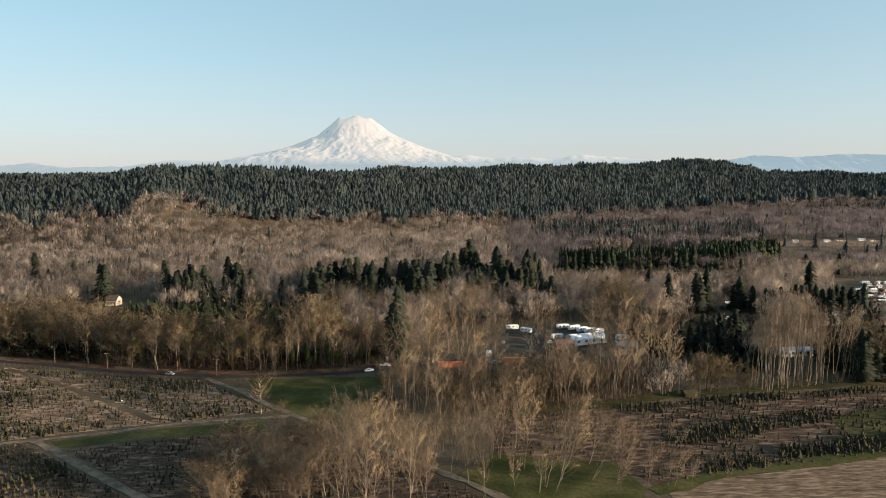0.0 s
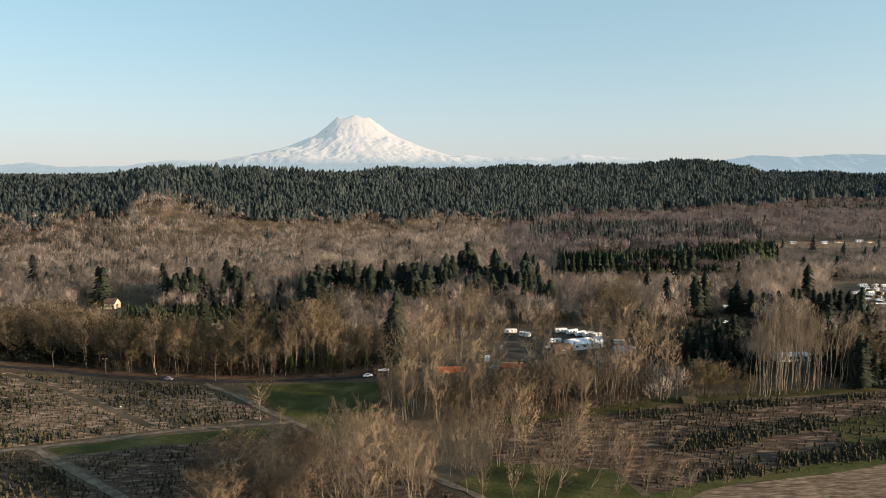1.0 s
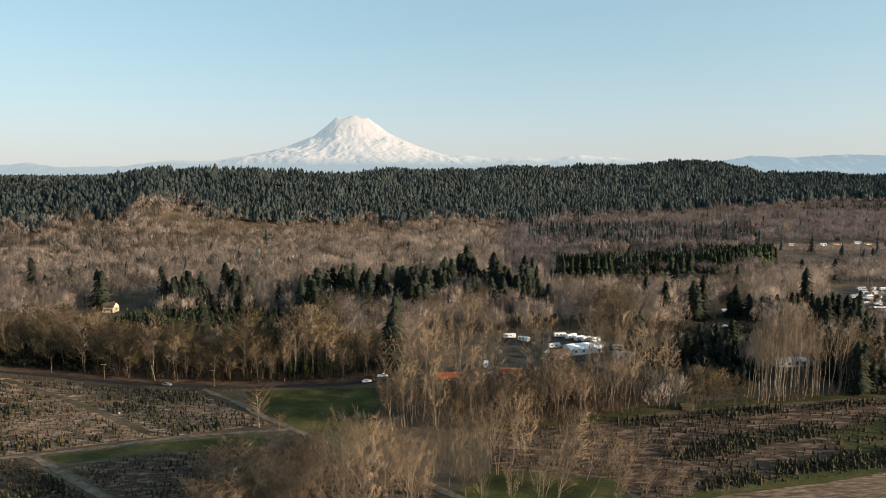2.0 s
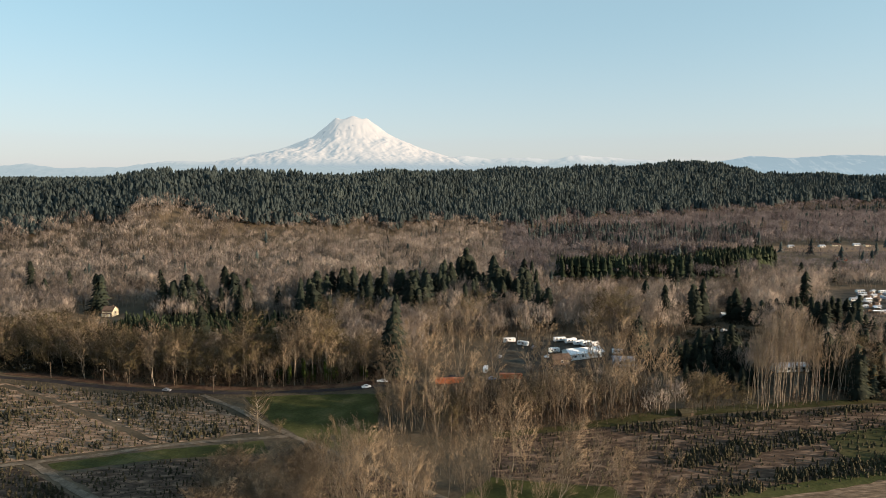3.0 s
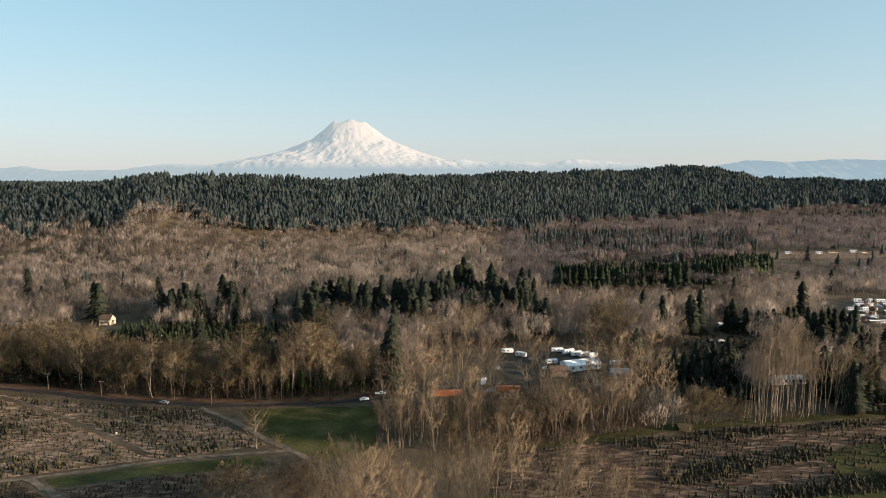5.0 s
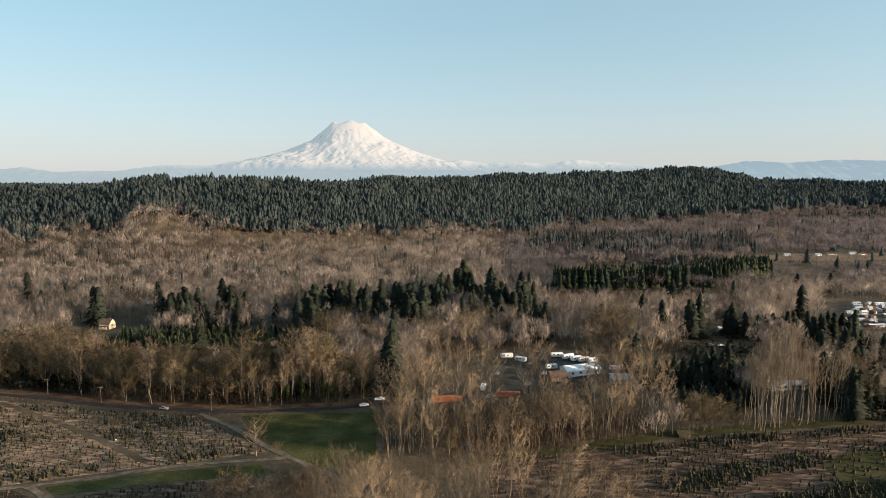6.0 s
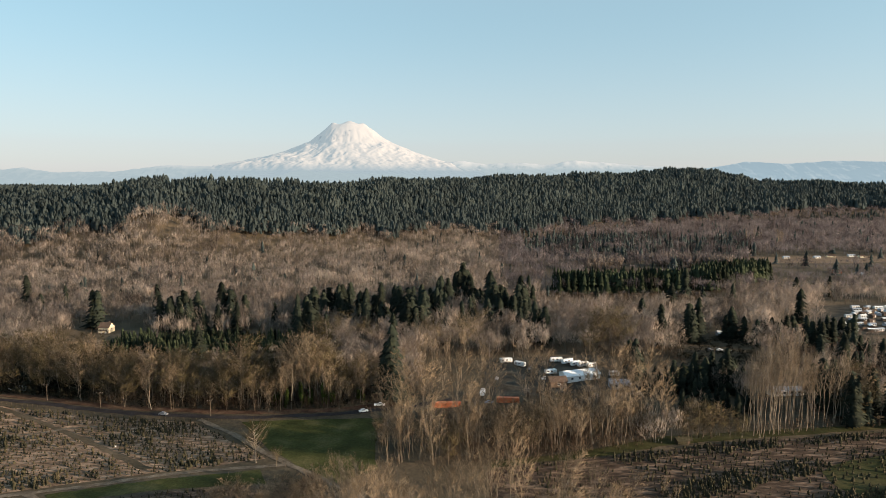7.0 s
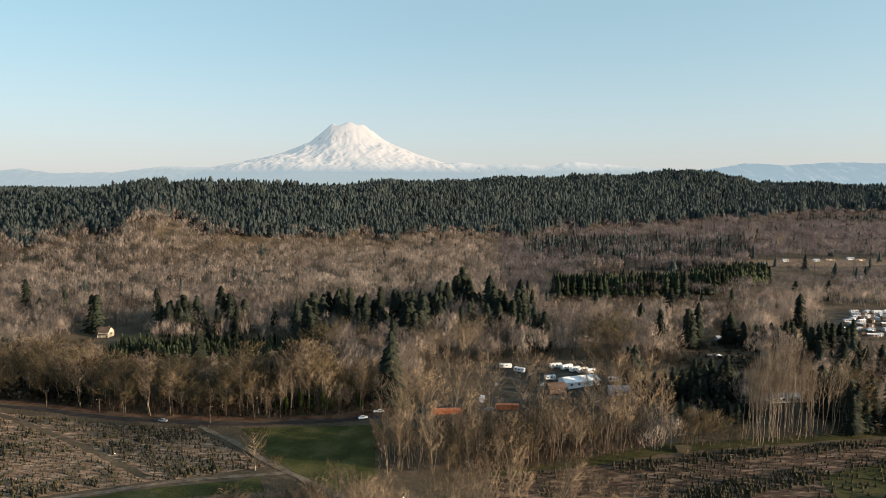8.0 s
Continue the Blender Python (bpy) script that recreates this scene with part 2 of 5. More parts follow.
def volcano(x, y):
    """A broad snow cone with three blunt tops and sides ribbed by rock spurs."""
    dx, dy = x + 655, 1.9 * (y - 4850)
    d = np.hypot(dx, dy)
    turn = np.arctan2(dx, -dy)
    ribs = crags(turn * 2.6, np.log(d + 90) * 0.45, 0.3)
    lean = 0.5 - 0.5 * np.sin(turn)
    r = d + (0.5 - ribs) * 40 * np.clip((d - 60) / 300, 0, 1) * np.clip(-dy / 120, 0.25, 1)
    z = lean * curve_at(r, WEST_FLANK) + (1 - lean) * curve_at(r, EAST_FLANK)
    for tx, ty, up, wide in ((-778, 4843, 20, 27), (-651, 4850, 32, 40), (-544, 4843, 15, 27)):
        z = z + up * np.exp(-((x - tx) ** 2 + (y - ty) ** 2) / (2 * wide**2))
    rough = (crags(x + 500 + 0.4 * y, y * 0.8, 330, 8) - 0.5) * 66 + (crags(x - 0.5 * y, y, 110, 6) - 0.5) * 18 + (crags(x + 0.3 * y, y, 38, 4) - 0.5) * 9
    return z - 10 + rough * np.clip((d - 60) / 260, 0.12, 1) * np.clip(-dy / 160, 0.35, 1)


RANGE = [(-3500, 215), (-3189, 220), (-3023, 237), (-2840, 206), (-2364, 208), (-1990, 252), (-1411, 246), (-1100, 222), (-700, 212), (-200, 226), (0, 268), (167, 290), (375, 262), (621, 276), (800, 264), (1042, 292), (1410, 262), (1749, 241), (2000, 225), (2300, 190)]
BLUE_RANGE = [(1700, 180), (1850, 215), (2034, 239), (2313, 285), (2598, 268), (2995, 293), (3336, 284), (3600, 286)]


def foothills(x, y, tops=RANGE, crag=1.0):
    back = np.clip((y - 4250) / 450, 0, 1)
    return 60 + back * (curve_at(x, tops) - 60) + (crags(x, y, 190, 7) - 0.5) * 60 * crag * (0.35 + 0.65 * np.sin(back * np.pi)) + (crags(x + 70, y, 60, 5) - 0.5) * 14 * crag


# haze colour that the mountain's snow material gives off
HAZE_GLOW = (0.190, 0.250, 0.285)
vx, vy = np.linspace(-2000, 800, 340), np.linspace(4250, 4900, 110)
tagged(mesh_object("mountain", *grid(vx, vy, volcano), haze("snow", 0.985, 0.66, (-150, 330), HAZE_GLOW, (0.10, 0.14, 0.20), (0.80, 0.73, 0.68), (200, 262), 0.10), smooth=True),
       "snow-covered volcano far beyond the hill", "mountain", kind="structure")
vx, vy = np.linspace(-3500, 2300, 420), np.linspace(4230, 4720, 40)
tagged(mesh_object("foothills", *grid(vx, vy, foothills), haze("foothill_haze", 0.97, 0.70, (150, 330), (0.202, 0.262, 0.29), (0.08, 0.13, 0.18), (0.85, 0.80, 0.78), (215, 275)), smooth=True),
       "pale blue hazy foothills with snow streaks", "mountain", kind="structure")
vx, vy = np.linspace(1700, 3600, 160), np.linspace(4230, 4710, 40)
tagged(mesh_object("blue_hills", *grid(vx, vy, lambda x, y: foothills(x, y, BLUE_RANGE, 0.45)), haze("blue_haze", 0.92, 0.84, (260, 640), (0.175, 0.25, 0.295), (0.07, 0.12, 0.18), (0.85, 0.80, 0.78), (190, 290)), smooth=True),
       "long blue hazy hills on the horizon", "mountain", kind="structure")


def strip(name, line, width, material, label, category, lift=0.08):
    """A ribbon of ground cover along a line, draped on the terrain."""
    pts = []
    for (ax, ay), (bx, by) in zip(line, line[1:]):
        n = max(2, int(math.hypot(bx - ax, by - ay) / 4))
        pts += [(ax + (bx - ax) * k / n, ay + (by - ay) * k / n) for k in range(n)]
    pts.append(line[-1])
    p = np.array(pts)
    for _ in range(4):
        p[1:-1] = (p[:-2] + 2 * p[1:-1] + p[2:]) / 4
    d = np.gradient(p, axis=0)
    d /= np.linalg.norm(d, axis=1, keepdims=True)
    side = np.stack([-d[:, 1], d[:, 0]], 1)
    rng = np.random.default_rng(len(name))
    cols = [p + side * width * w + (rng.normal(0, 0.11 * width, p.shape) if abs(w) == 0.5 else 0) for w in (-0.5, -0.17, 0.17, 0.5)]
    v = np.stack(cols, 1).reshape(-1, 2)
    verts = np.c_[v, terrain(v[:, 0], v[:, 1]) + lift]
    a = (np.arange(len(p) - 1)[:, None] * 4 + np.arange(3)).ravel()
    return tagged(mesh_object(name, verts, np.stack([a, a + 1, a + 5, a + 4], 1), material), label, category, kind="structure")


def patch(name, poly, material, label, category, lift=0.05):
    """A piece of ground cover inside a polygon, draped on the terrain, with an uneven edge."""
    rng = random.Random(len(poly) + int(abs(poly[0][0])))
    bm = bmesh.new()
    ring = []
    for (ax, ay), (bx, by) in zip(poly, poly[1:] + poly[:1]):
        n = max(1, int(math.hypot(bx - ax, by - ay) / 5))
        for k in range(n):
            ring.append(bm.verts.new((ax + (bx - ax) * k / n + rng.uniform(-0.6, 0.6), ay + (by - ay) * k / n + rng.uniform(-0.6, 0.6), 0)))
    bmesh.ops.triangulate(bm, faces=[bm.faces.new(ring)])
    for _ in range(4):
        long = [e for e in bm.edges if e.calc_length() > 9]
        if not long:
            break
        bmesh.ops.subdivide_edges(bm, edges=long, cuts=1)
        bmesh.ops.triangulate(bm, faces=bm.faces[:])
    for v in bm.verts:
        v.co.z = height(v.co.x, v.co.y) + lift
    bmesh.ops.recalc_face_normals(bm, faces=bm.faces[:])
    if sum(f.normal.z for f in bm.faces) < 0:
        bmesh.ops.reverse_faces(bm, faces=bm.faces[:])
    return tagged(part(name, bm, material), label, category, kind="structure")


def inside(x, y, poly):
    x, y = np.asarray(x, float), np.asarray(y, float)
    hit = np.zeros(x.shape, bool)
    for (ax, ay), (bx, by) in zip(poly, poly[1:] + poly[:1]):
        if ay != by:
            hit ^= ((ay > y) != (by > y)) & (x < (bx - ax) * (y - ay) / (by - ay) + ax)
    return hit


ROAD = [(-420, 400), (-320, 362), (-246, 342), (-209, 333), (-171, 320), (-139, 314), (-97, 307), (-52, 307), (-20, 312), (10, 322)]
DRIVE = [(-230, 205), (-168, 230), (-157, 233), (-137, 237), (-116, 244), (-91, 249), (-72, 250), (-62, 251)]
TRACK = [(-157, 233), (-138, 219), (-113, 200), (-95, 187), (-60, 160), (-20, 130)]
LANE = [(-118, 306), (-92, 283), (-71, 260), (-50, 241), (-37, 230), (-19, 212), (-1, 196), (16, 179), (40, 150)]
RUT = [(-232, 328), (-194, 305), (-160, 282), (-119, 251)]
SIDE_RUT = [(-225, 287), (-187, 292.5), (-182, 298), (-160, 301)]
FARM = [(-420, 385), (-246, 335), (-171, 314), (-97, 301), (-24, 304), (-28, 282), (-27, 250), (0, 243), (21, 240), (49, 244), (73, 250), (98, 258), (125, 260), (176, 264), (330, 285), (330, 60), (-420, 60)]
FIELD_WEST = [(-300, 345), (-246, 334), (-171, 313), (-120, 303), (-72, 258), (-91, 252), (-116, 247), (-157, 236), (-235, 208)]
FIELD_MID = [(-138, 222), (-104, 231), (-66, 233), (-52, 238), (-20, 209), (14, 176), (20, 150), (-50, 150), (-94, 189)]
FIELD_CORNER = [(-235, 200), (-160, 230), (-140, 217), (-97, 185), (-60, 155), (-110, 130)]
FIELD_EAST = [(20, 240), (49, 243), (73, 247), (125, 256), (200, 263), (330, 278), (330, 228), (200, 211), (142, 198), (124, 194), (108, 191), (83, 186), (64, 180), (56, 197), (18, 208)]
MEADOW = [(-96, 301), (-74, 302), (-26, 299), (-28, 280), (-26, 252), (-24, 243), (-38, 233), (-51, 244), (-73, 266)]
VERGE = [(-149, 231), (-114, 241), (-72, 247), (-66, 235), (-104, 233), (-141, 225)]
GLADE = [(17, 207), (56, 197), (60, 178), (40, 150), (20, 175), (5, 193)]
EDGE_GRASS = [(20, 246), (49, 250), (73, 256), (98, 264), (125, 266), (180, 270), (330, 288), (330, 281), (176, 264), (125, 258), (98, 255), (73, 248), (49, 244), (21, 240)]
STRAW_EAST = [(66, 177), (83, 184), (95, 186), (108, 188.5), (124, 192), (142, 195.5), (200, 209), (300, 222), (300, 120), (60, 120)]
OVAL = [(142, 214), (144, 227), (160, 236), (185, 242), (215, 235), (200, 212), (165, 204), (148, 203)]
YARD = [(28, 322), (26, 345), (32, 398), (110, 398), (116, 345), (112, 326)]

patch("field", FIELD_WEST, M["field"], "tree farm field of bare brown soil and stubble", "field")
patch("field", FIELD_MID, M["shaded_soil"], "tree farm field of brown soil and weeds, darkened for tree shade", "field")
patch("field", FIELD_CORNER, M["shaded_soil"], "tree farm field beside the gravel track", "field")
patch("field", FIELD_EAST, M["mulch"], "brown tree farm field with mulch rows", "field")
patch("stubble_field", STRAW_EAST, M["straw"], "cut straw-coloured stubble field", "field", 0.08)
patch("meadow", MEADOW, M["grass"], "green meadow striped by tree shadows", "grass", 0.06)
patch("grass_verge", VERGE, M["grass"], "green grass verge below the gravel drive", "grass", 0.10)
patch("glade", GLADE, M["grass"], "green grass glade behind bare trees", "grass", 0.10)
patch("grass_margin", EDGE_GRASS, M["lawn"], "yellow-green grass margin along the wood", "grass", 0.11)
patch("grass_oval", OVAL, M["lawn"], "green grass patch among the tree rows", "grass", 0.12)
patch("clearing_lawn", [(124, 326), (138, 366), (176, 374), (165, 326)], M["lawn"], "shaded green lawn in a woodland clearing", "grass", 0.07)
patch("paddock", [(-12, 335), (-10, 402), (30, 398), (25, 345), (27, 332)], M["ground"], "rough brown paddock beside the yard", "grass", 0.05)
patch("west_lawn", [(-358, 452), (-352, 488), (-322, 488), (-300, 455)], M["lawn"], "green lawn in an opening of the wood", "grass", 0.06)
patch("far_field", [(445, 885), (470, 948), (690, 972), (680, 900), (560, 872)], M["straw"], "pale stubble field far across the valley", "field", 0.06)
patch("park_ground", [(290, 446), (298, 505), (345, 565), (430, 582), (430, 442)], M["yard"], "dark gravel and grass between mobile homes", "yard", 0.06)
patch("yard", YARD, M["yard"], "dark gravel storage yard in a clearing", "yard", 0.06)
strip("litter_bank", [(-245, 349), (-209, 340), (-171, 327), (-139, 321), (-97, 313.5), (-52, 313), (-22, 318)], 6, M["litter"], "bank of reddish brown leaf litter beside the road", "bank", 0.07)
strip("field_margin", [(62, 177), (83, 186.5), (108, 191), (124, 194.5), (142, 198), (200, 211.5), (300, 224)], 6, M["grass"], "brown-green grass margin of the stubble field", "grass", 0.13)
strip("road", ROAD, 4.4, M["asphalt"], "narrow asphalt country road along the wood", "road", 0.10)
strip("rut", RUT, 3.2, M["ground"], "brown grassy rut between the young firs", "path", 0.12)
strip("side_rut", SIDE_RUT, 2.2, M["gravel"], "pale dirt rut between the young firs", "path", 0.13)
strip("drive", DRIVE, 2.5, M["gravel"], "pale gravel farm drive", "path", 0.14)
strip("track", TRACK, 2.9, M["gravel"], "pale gravel farm track", "path", 0.16)
strip("lane", LANE, 2.6, M["gravel"], "pale gravel lane crossing the fields", "path", 0.18)


# ======================= trees =======================
class Soup:
    """Collects triangles."""

    def __init__(self):
        self.v, self.f = [], []

    def tri(self, a, b, c):
        n = len(self.v)
        self.v += [a, b, c]
        self.f.append((n, n + 1, n + 2))

    def limb(self, a, b, ra, rb, sides=3):
        """A tapered stick."""
        d = (b - a).normalized()
        e = d.orthogonal().normalized()
        g = d.cross(e)
        n = len(self.v)
        for p, r in ((a, ra), (b, rb)):
            for k in range(sides):
                w = 2 * math.pi * k / sides
                self.v.append(p + (e * math.cos(w) + g * math.sin(w)) * r)
        for k in range(sides):
            l = (k + 1) % sides
            self.f += [(n + k, n + l, n + sides + l), (n + k, n + sides + l, n + sides + k)]

    def twig(self, a, b, r, rng, out=Vector((0, 0, 0))):
        """A sliver whose face looks roughly outwards."""
        d = b - a
        e = (out + Vector((rng.uniform(-1, 1), rng.uniform(-1, 1), rng.uniform(-0.5, 0.5))) * 0.6).cross(d)
        if e.length < 1e-6:
            e = d.orthogonal()
        e = e.normalized() * r
        self.tri(a - e, a + e, b)

    def arrays(self):
        return np.array([tuple(p) for p in self.v], np.float32), np.array(self.f, np.int32)


def bare_tree(seed, h=30.0, spread=0.2, stems=1, limbs=16, twigs=10, fine=6, bole=0.3, thick=0.035, rise=1.0, girth=0.0085):
    """A leafless tree: stems with limbs, branches and slivers of twig. Returns trunk and crown."""
    rng = random.Random(seed)
    wood, crown = Soup(), Soup()
    for s in range(stems):
        turn = rng.uniform(0, 6.28)
        lean = (0.02 if stems == 1 else 0.10) * h
        tip = Vector((math.cos(turn) * lean, math.sin(turn) * lean, h * rng.uniform(0.88, 1.0)))
        knots = [Vector((0, 0, 0)) + Vector((math.cos(turn), math.sin(turn), 0)) * (0.4 if stems > 1 else 0)]
        for k in range(1, 7):
            q = knots[0].lerp(tip, k / 6)
            knots.append(q + Vector((rng.gauss(0, 0.008 * h), rng.gauss(0, 0.008 * h), 0)))
        r0 = girth * h / math.sqrt(stems)
        for k in range(6):
            wood.limb(knots[k], knots[k + 1], r0 * (1 - k / 6.3), r0 * (1 - (k + 1) / 6.3), 5 if k < 3 else 3)
        for l in range(limbs):
            at = bole + (1 - bole) * (l + rng.random()) / limbs
            k = min(5, int(at * 6))
            base = knots[k].lerp(knots[k + 1], at * 6 - k)
            w = rng.uniform(0, 6.28)
            reach = spread * h * (1.15 - 0.85 * abs(at - 0.5)) * rng.uniform(0.6, 1.15) * (1 if at < 0.85 else 0.6)
            up = reach * rise * rng.uniform(0.7, 1.5)
            out = Vector((math.cos(w), math.sin(w), 0))
            mid = base + out * reach * 0.5 + Vector((0, 0, up * 0.35))
            end = base + out * reach + Vector((0, 0, up))
            end.z = min(end.z, h * 0.97)
            mid.z = min(mid.z, h * 0.95)
            wood.limb(base, mid, r0 * 0.36, r0 * 0.24)
            wood.limb(mid, end, r0 * 0.24, thick * 0.6)
            for b in range(twigs):
                c = 0.25 + 0.75 * rng.random()
                a = base.lerp(mid, c * 2) if c < 0.5 else mid.lerp(end, c * 2 - 1)
                way = Vector((out.x + rng.gauss(0, 0.8), out.y + rng.gauss(0, 0.8), rise * rng.uniform(0.3, 1.5))).normalized()
                ln = reach * rng.uniform(0.2, 0.5)
                e = a + way * ln
                crown.twig(a, e, thick, rng, out)
                for _ in range(fine):
                    q = a.lerp(e, rng.uniform(0.2, 1))
                    way2 = (way + Vector((rng.gauss(0, 0.6), rng.gauss(0, 0.6), rng.gauss(0.15, 0.45)))).normalized()
                    crown.twig(q, q + way2 * ln * rng.uniform(0.3, 0.7), thick * 0.6, rng, (out + way2).normalized())
    return wood.arrays(), crown.arrays()


def fir(seed, h=30.0, r=4.0, tiers=10, points=9, skirt=0.08, blunt=0.8, lift=0.35):
    """A conifer of ragged drooping tiers."""
    rng = random.Random(seed)
    s = Soup()
    for k in range(tiers):
        c = k / tiers
        z = h * (skirt + (1 - skirt) * c)
        rad = r * (1 - c) ** blunt * rng.uniform(0.75, 1.15)
        top = min(h, z + h / tiers * rng.uniform(1.5, 2.1))
        n = len(s.v)
        turn = rng.uniform(0, 6.28)
        ox, oy = rng.gauss(0, 0.10 * r * (1 - c)), rng.gauss(0, 0.10 * r * (1 - c))
        s.v.append(Vector((ox, oy, top)))
        for p in range(points * 2):
            w = turn + math.pi * p / points
            q = rad * (rng.uniform(0.8, 1.2) if p % 2 == 0 else rng.uniform(0.45, 0.65))
            s.v.append(Vector((ox + math.cos(w) * q, oy + math.sin(w) * q, z + (0 if p % 2 == 0 else 0.25 * h / tiers) + rng.gauss(0, 0.12 * h / tiers))))
        for p in range(points * 2):
            s.f.append((n, n + 1 + p, n + 1 + (p + 1) % (points * 2)))
    v, f = s.arrays()
    f, nrm = outward(v, f, lift)
    return v, f, np.ones(len(v)), nrm


def outward(v, f, lift=0.5, middle=None):
    """Rounded surface directions for a crown: away from its axis and up, or away from its middle; triangles wound to suit."""
    n = np.array(v, np.float32)
    if middle is None:
        n[:, :2] /= np.maximum(np.linalg.norm(n[:, :2], axis=1, keepdims=True), 1e-5)
        n[:, 2] = lift
    else:
        n = (n - middle[0]) / middle[1]
    n /= np.maximum(np.linalg.norm(n, axis=1, keepdims=True), 1e-5)
    return wound(v, f, n), n


def wound(v, f, n):
    face = np.cross(v[f[:, 1]] - v[f[:, 0]], v[f[:, 2]] - v[f[:, 0]])
    back = (face * (n[f[:, 0]] + n[f[:, 1]] + n[f[:, 2]])).sum(1) < 0
    f = f.copy()
    f[back] = f[back][:, ::-1]
    return f


def forest(name, kinds, xs, ys, scales, material, label, rng, category="wood", spread=0.4, tone=1.0, stands=1.0):
    """Many trees as one mesh, out of a few shapes (corners, triangles, shades, directions) turned and scaled."""
    pick = rng.integers(0, len(kinds), len(xs))
    zs = terrain(xs, ys)
    vs, fs, tones, ns, start = [], [], [], [], 0
    for k, (v, f, own, nrm) in enumerate(kinds):
        who = np.nonzero(pick == k)[0]
        if not len(who):
            continue
        w = rng.uniform(0, 6.283, len(who))
        sc = scales[who]
        wide = sc * rng.uniform(0.85, 1.2, len(who))
        c, s = np.cos(w), np.sin(w)

        def spun(p):
            return c[:, None] * p[:, 0] - s[:, None] * p[:, 1], s[:, None] * p[:, 0] + c[:, None] * p[:, 1]

        px_, py_ = spun(v)
        vs.append(np.stack([px_ * wide[:, None] + xs[who, None], py_ * wide[:, None] + ys[who, None], sc[:, None] * v[:, 2] + zs[who, None] - 0.2], 2).reshape(-1, 3))
        nx_, ny_ = spun(nrm)
        ns.append(np.stack([nx_, ny_, np.broadcast_to(nrm[:, 2], nx_.shape)], 2).reshape(-1, 3))
        stand_tone = 1 + stands * (0.34 * lumps(xs[who], ys[who], 60, 301) + 0.2 * lumps(xs[who], ys[who], 180, 302))
        stand_tone = stand_tone * np.where(lumps(xs[who], ys[who], 50, 303) > 0.42, 1 - 0.5 * stands, 1 + 0.1 * stands)
        shades = tone * np.clip(stand_tone, 0.4, 1.6) * rng.uniform(1 - spread, 1 + spread, len(who))
        tones.append((shades[:, None] * own[None]).ravel())
        fs.append((f[None] + (np.arange(len(who)) * len(v))[:, None, None] + start).reshape(-1, 3))
        start += len(who) * len(v)
    return tagged(mesh_object(name, np.concatenate(vs), np.concatenate(fs), material, tone=np.concatenate(tones), normals=np.concatenate(ns)), label, category, kind="stuff")


def both(tree):
    (v, f), (w, g) = tree
    return np.concatenate([v, w]), np.concatenate([f, g + len(v)])


def spots(rng, x0, x1, y0, y1, step):
    """A jittered lattice."""
    gx, gy = np.meshgrid(np.arange(x0, x1, step), np.arange(y0, y1, step))
    x, y = gx.ravel(), gy.ravel()
    return x + rng.uniform(-0.5, 0.5, x.shape) * step, y + rng.uniform(-0.5, 0.5, y.shape) * step


def lumps(x, y, size, seed):
    """Smooth unevenness from -1 to 1."""
    r = np.random.default_rng(seed)
    out = 0
    for k in range(6):
        a, p = r.uniform(0, 6.28), r.uniform(0, 6.28)
        out = out + np.sin((x * math.cos(a) + y * math.sin(a)) * 6.28 / (size * r.uniform(0.6, 1.6)) + p)
    return out / 3


def puff(seed, w=0.2, base=0.28, n=70, thick=0.006, stem=0.008, reach=(0.09, 0.22)):
    """A leafless tree seen from afar, one metre high: a stem and a rounded haze of twigs."""
    rng = random.Random(seed)
    s = Soup()
    bend = Vector((rng.gauss(0, 0.02), rng.gauss(0, 0.02), 0.5))
    s.limb(Vector((0, 0, 0)), bend, stem, stem * 0.7)
    s.limb(bend, Vector((bend.x * 1.6, bend.y * 1.6, 0.92)), stem * 0.7, stem * 0.2)
    mid = (1 + base) / 2
    for _ in range(n):
        while True:
            q = Vector((rng.uniform(-1, 1), rng.uniform(-1, 1), rng.uniform(-1, 1)))
            if 0.25 < q.length < 1:
                break
        end = Vector((q.x * w, q.y * w, mid + q.z * (1 - base) / 2))
        way = Vector((q.x * rng.uniform(0.5, 1.5), q.y * rng.uniform(0.5, 1.5), rng.uniform(0.8, 2.2))).normalized()
        s.twig(end - way * rng.uniform(*reach), end, thick * rng.uniform(0.6, 1.3), rng, q.normalized())
    v, f = s.arrays()
    f, n = outward(v, f, middle=(np.array((0, 0, mid - 0.1)), np.array((w, w, (1 - base) / 2))))
    return v, f, np.where(np.arange(len(v)) < 12, 2.2, 1.0), n


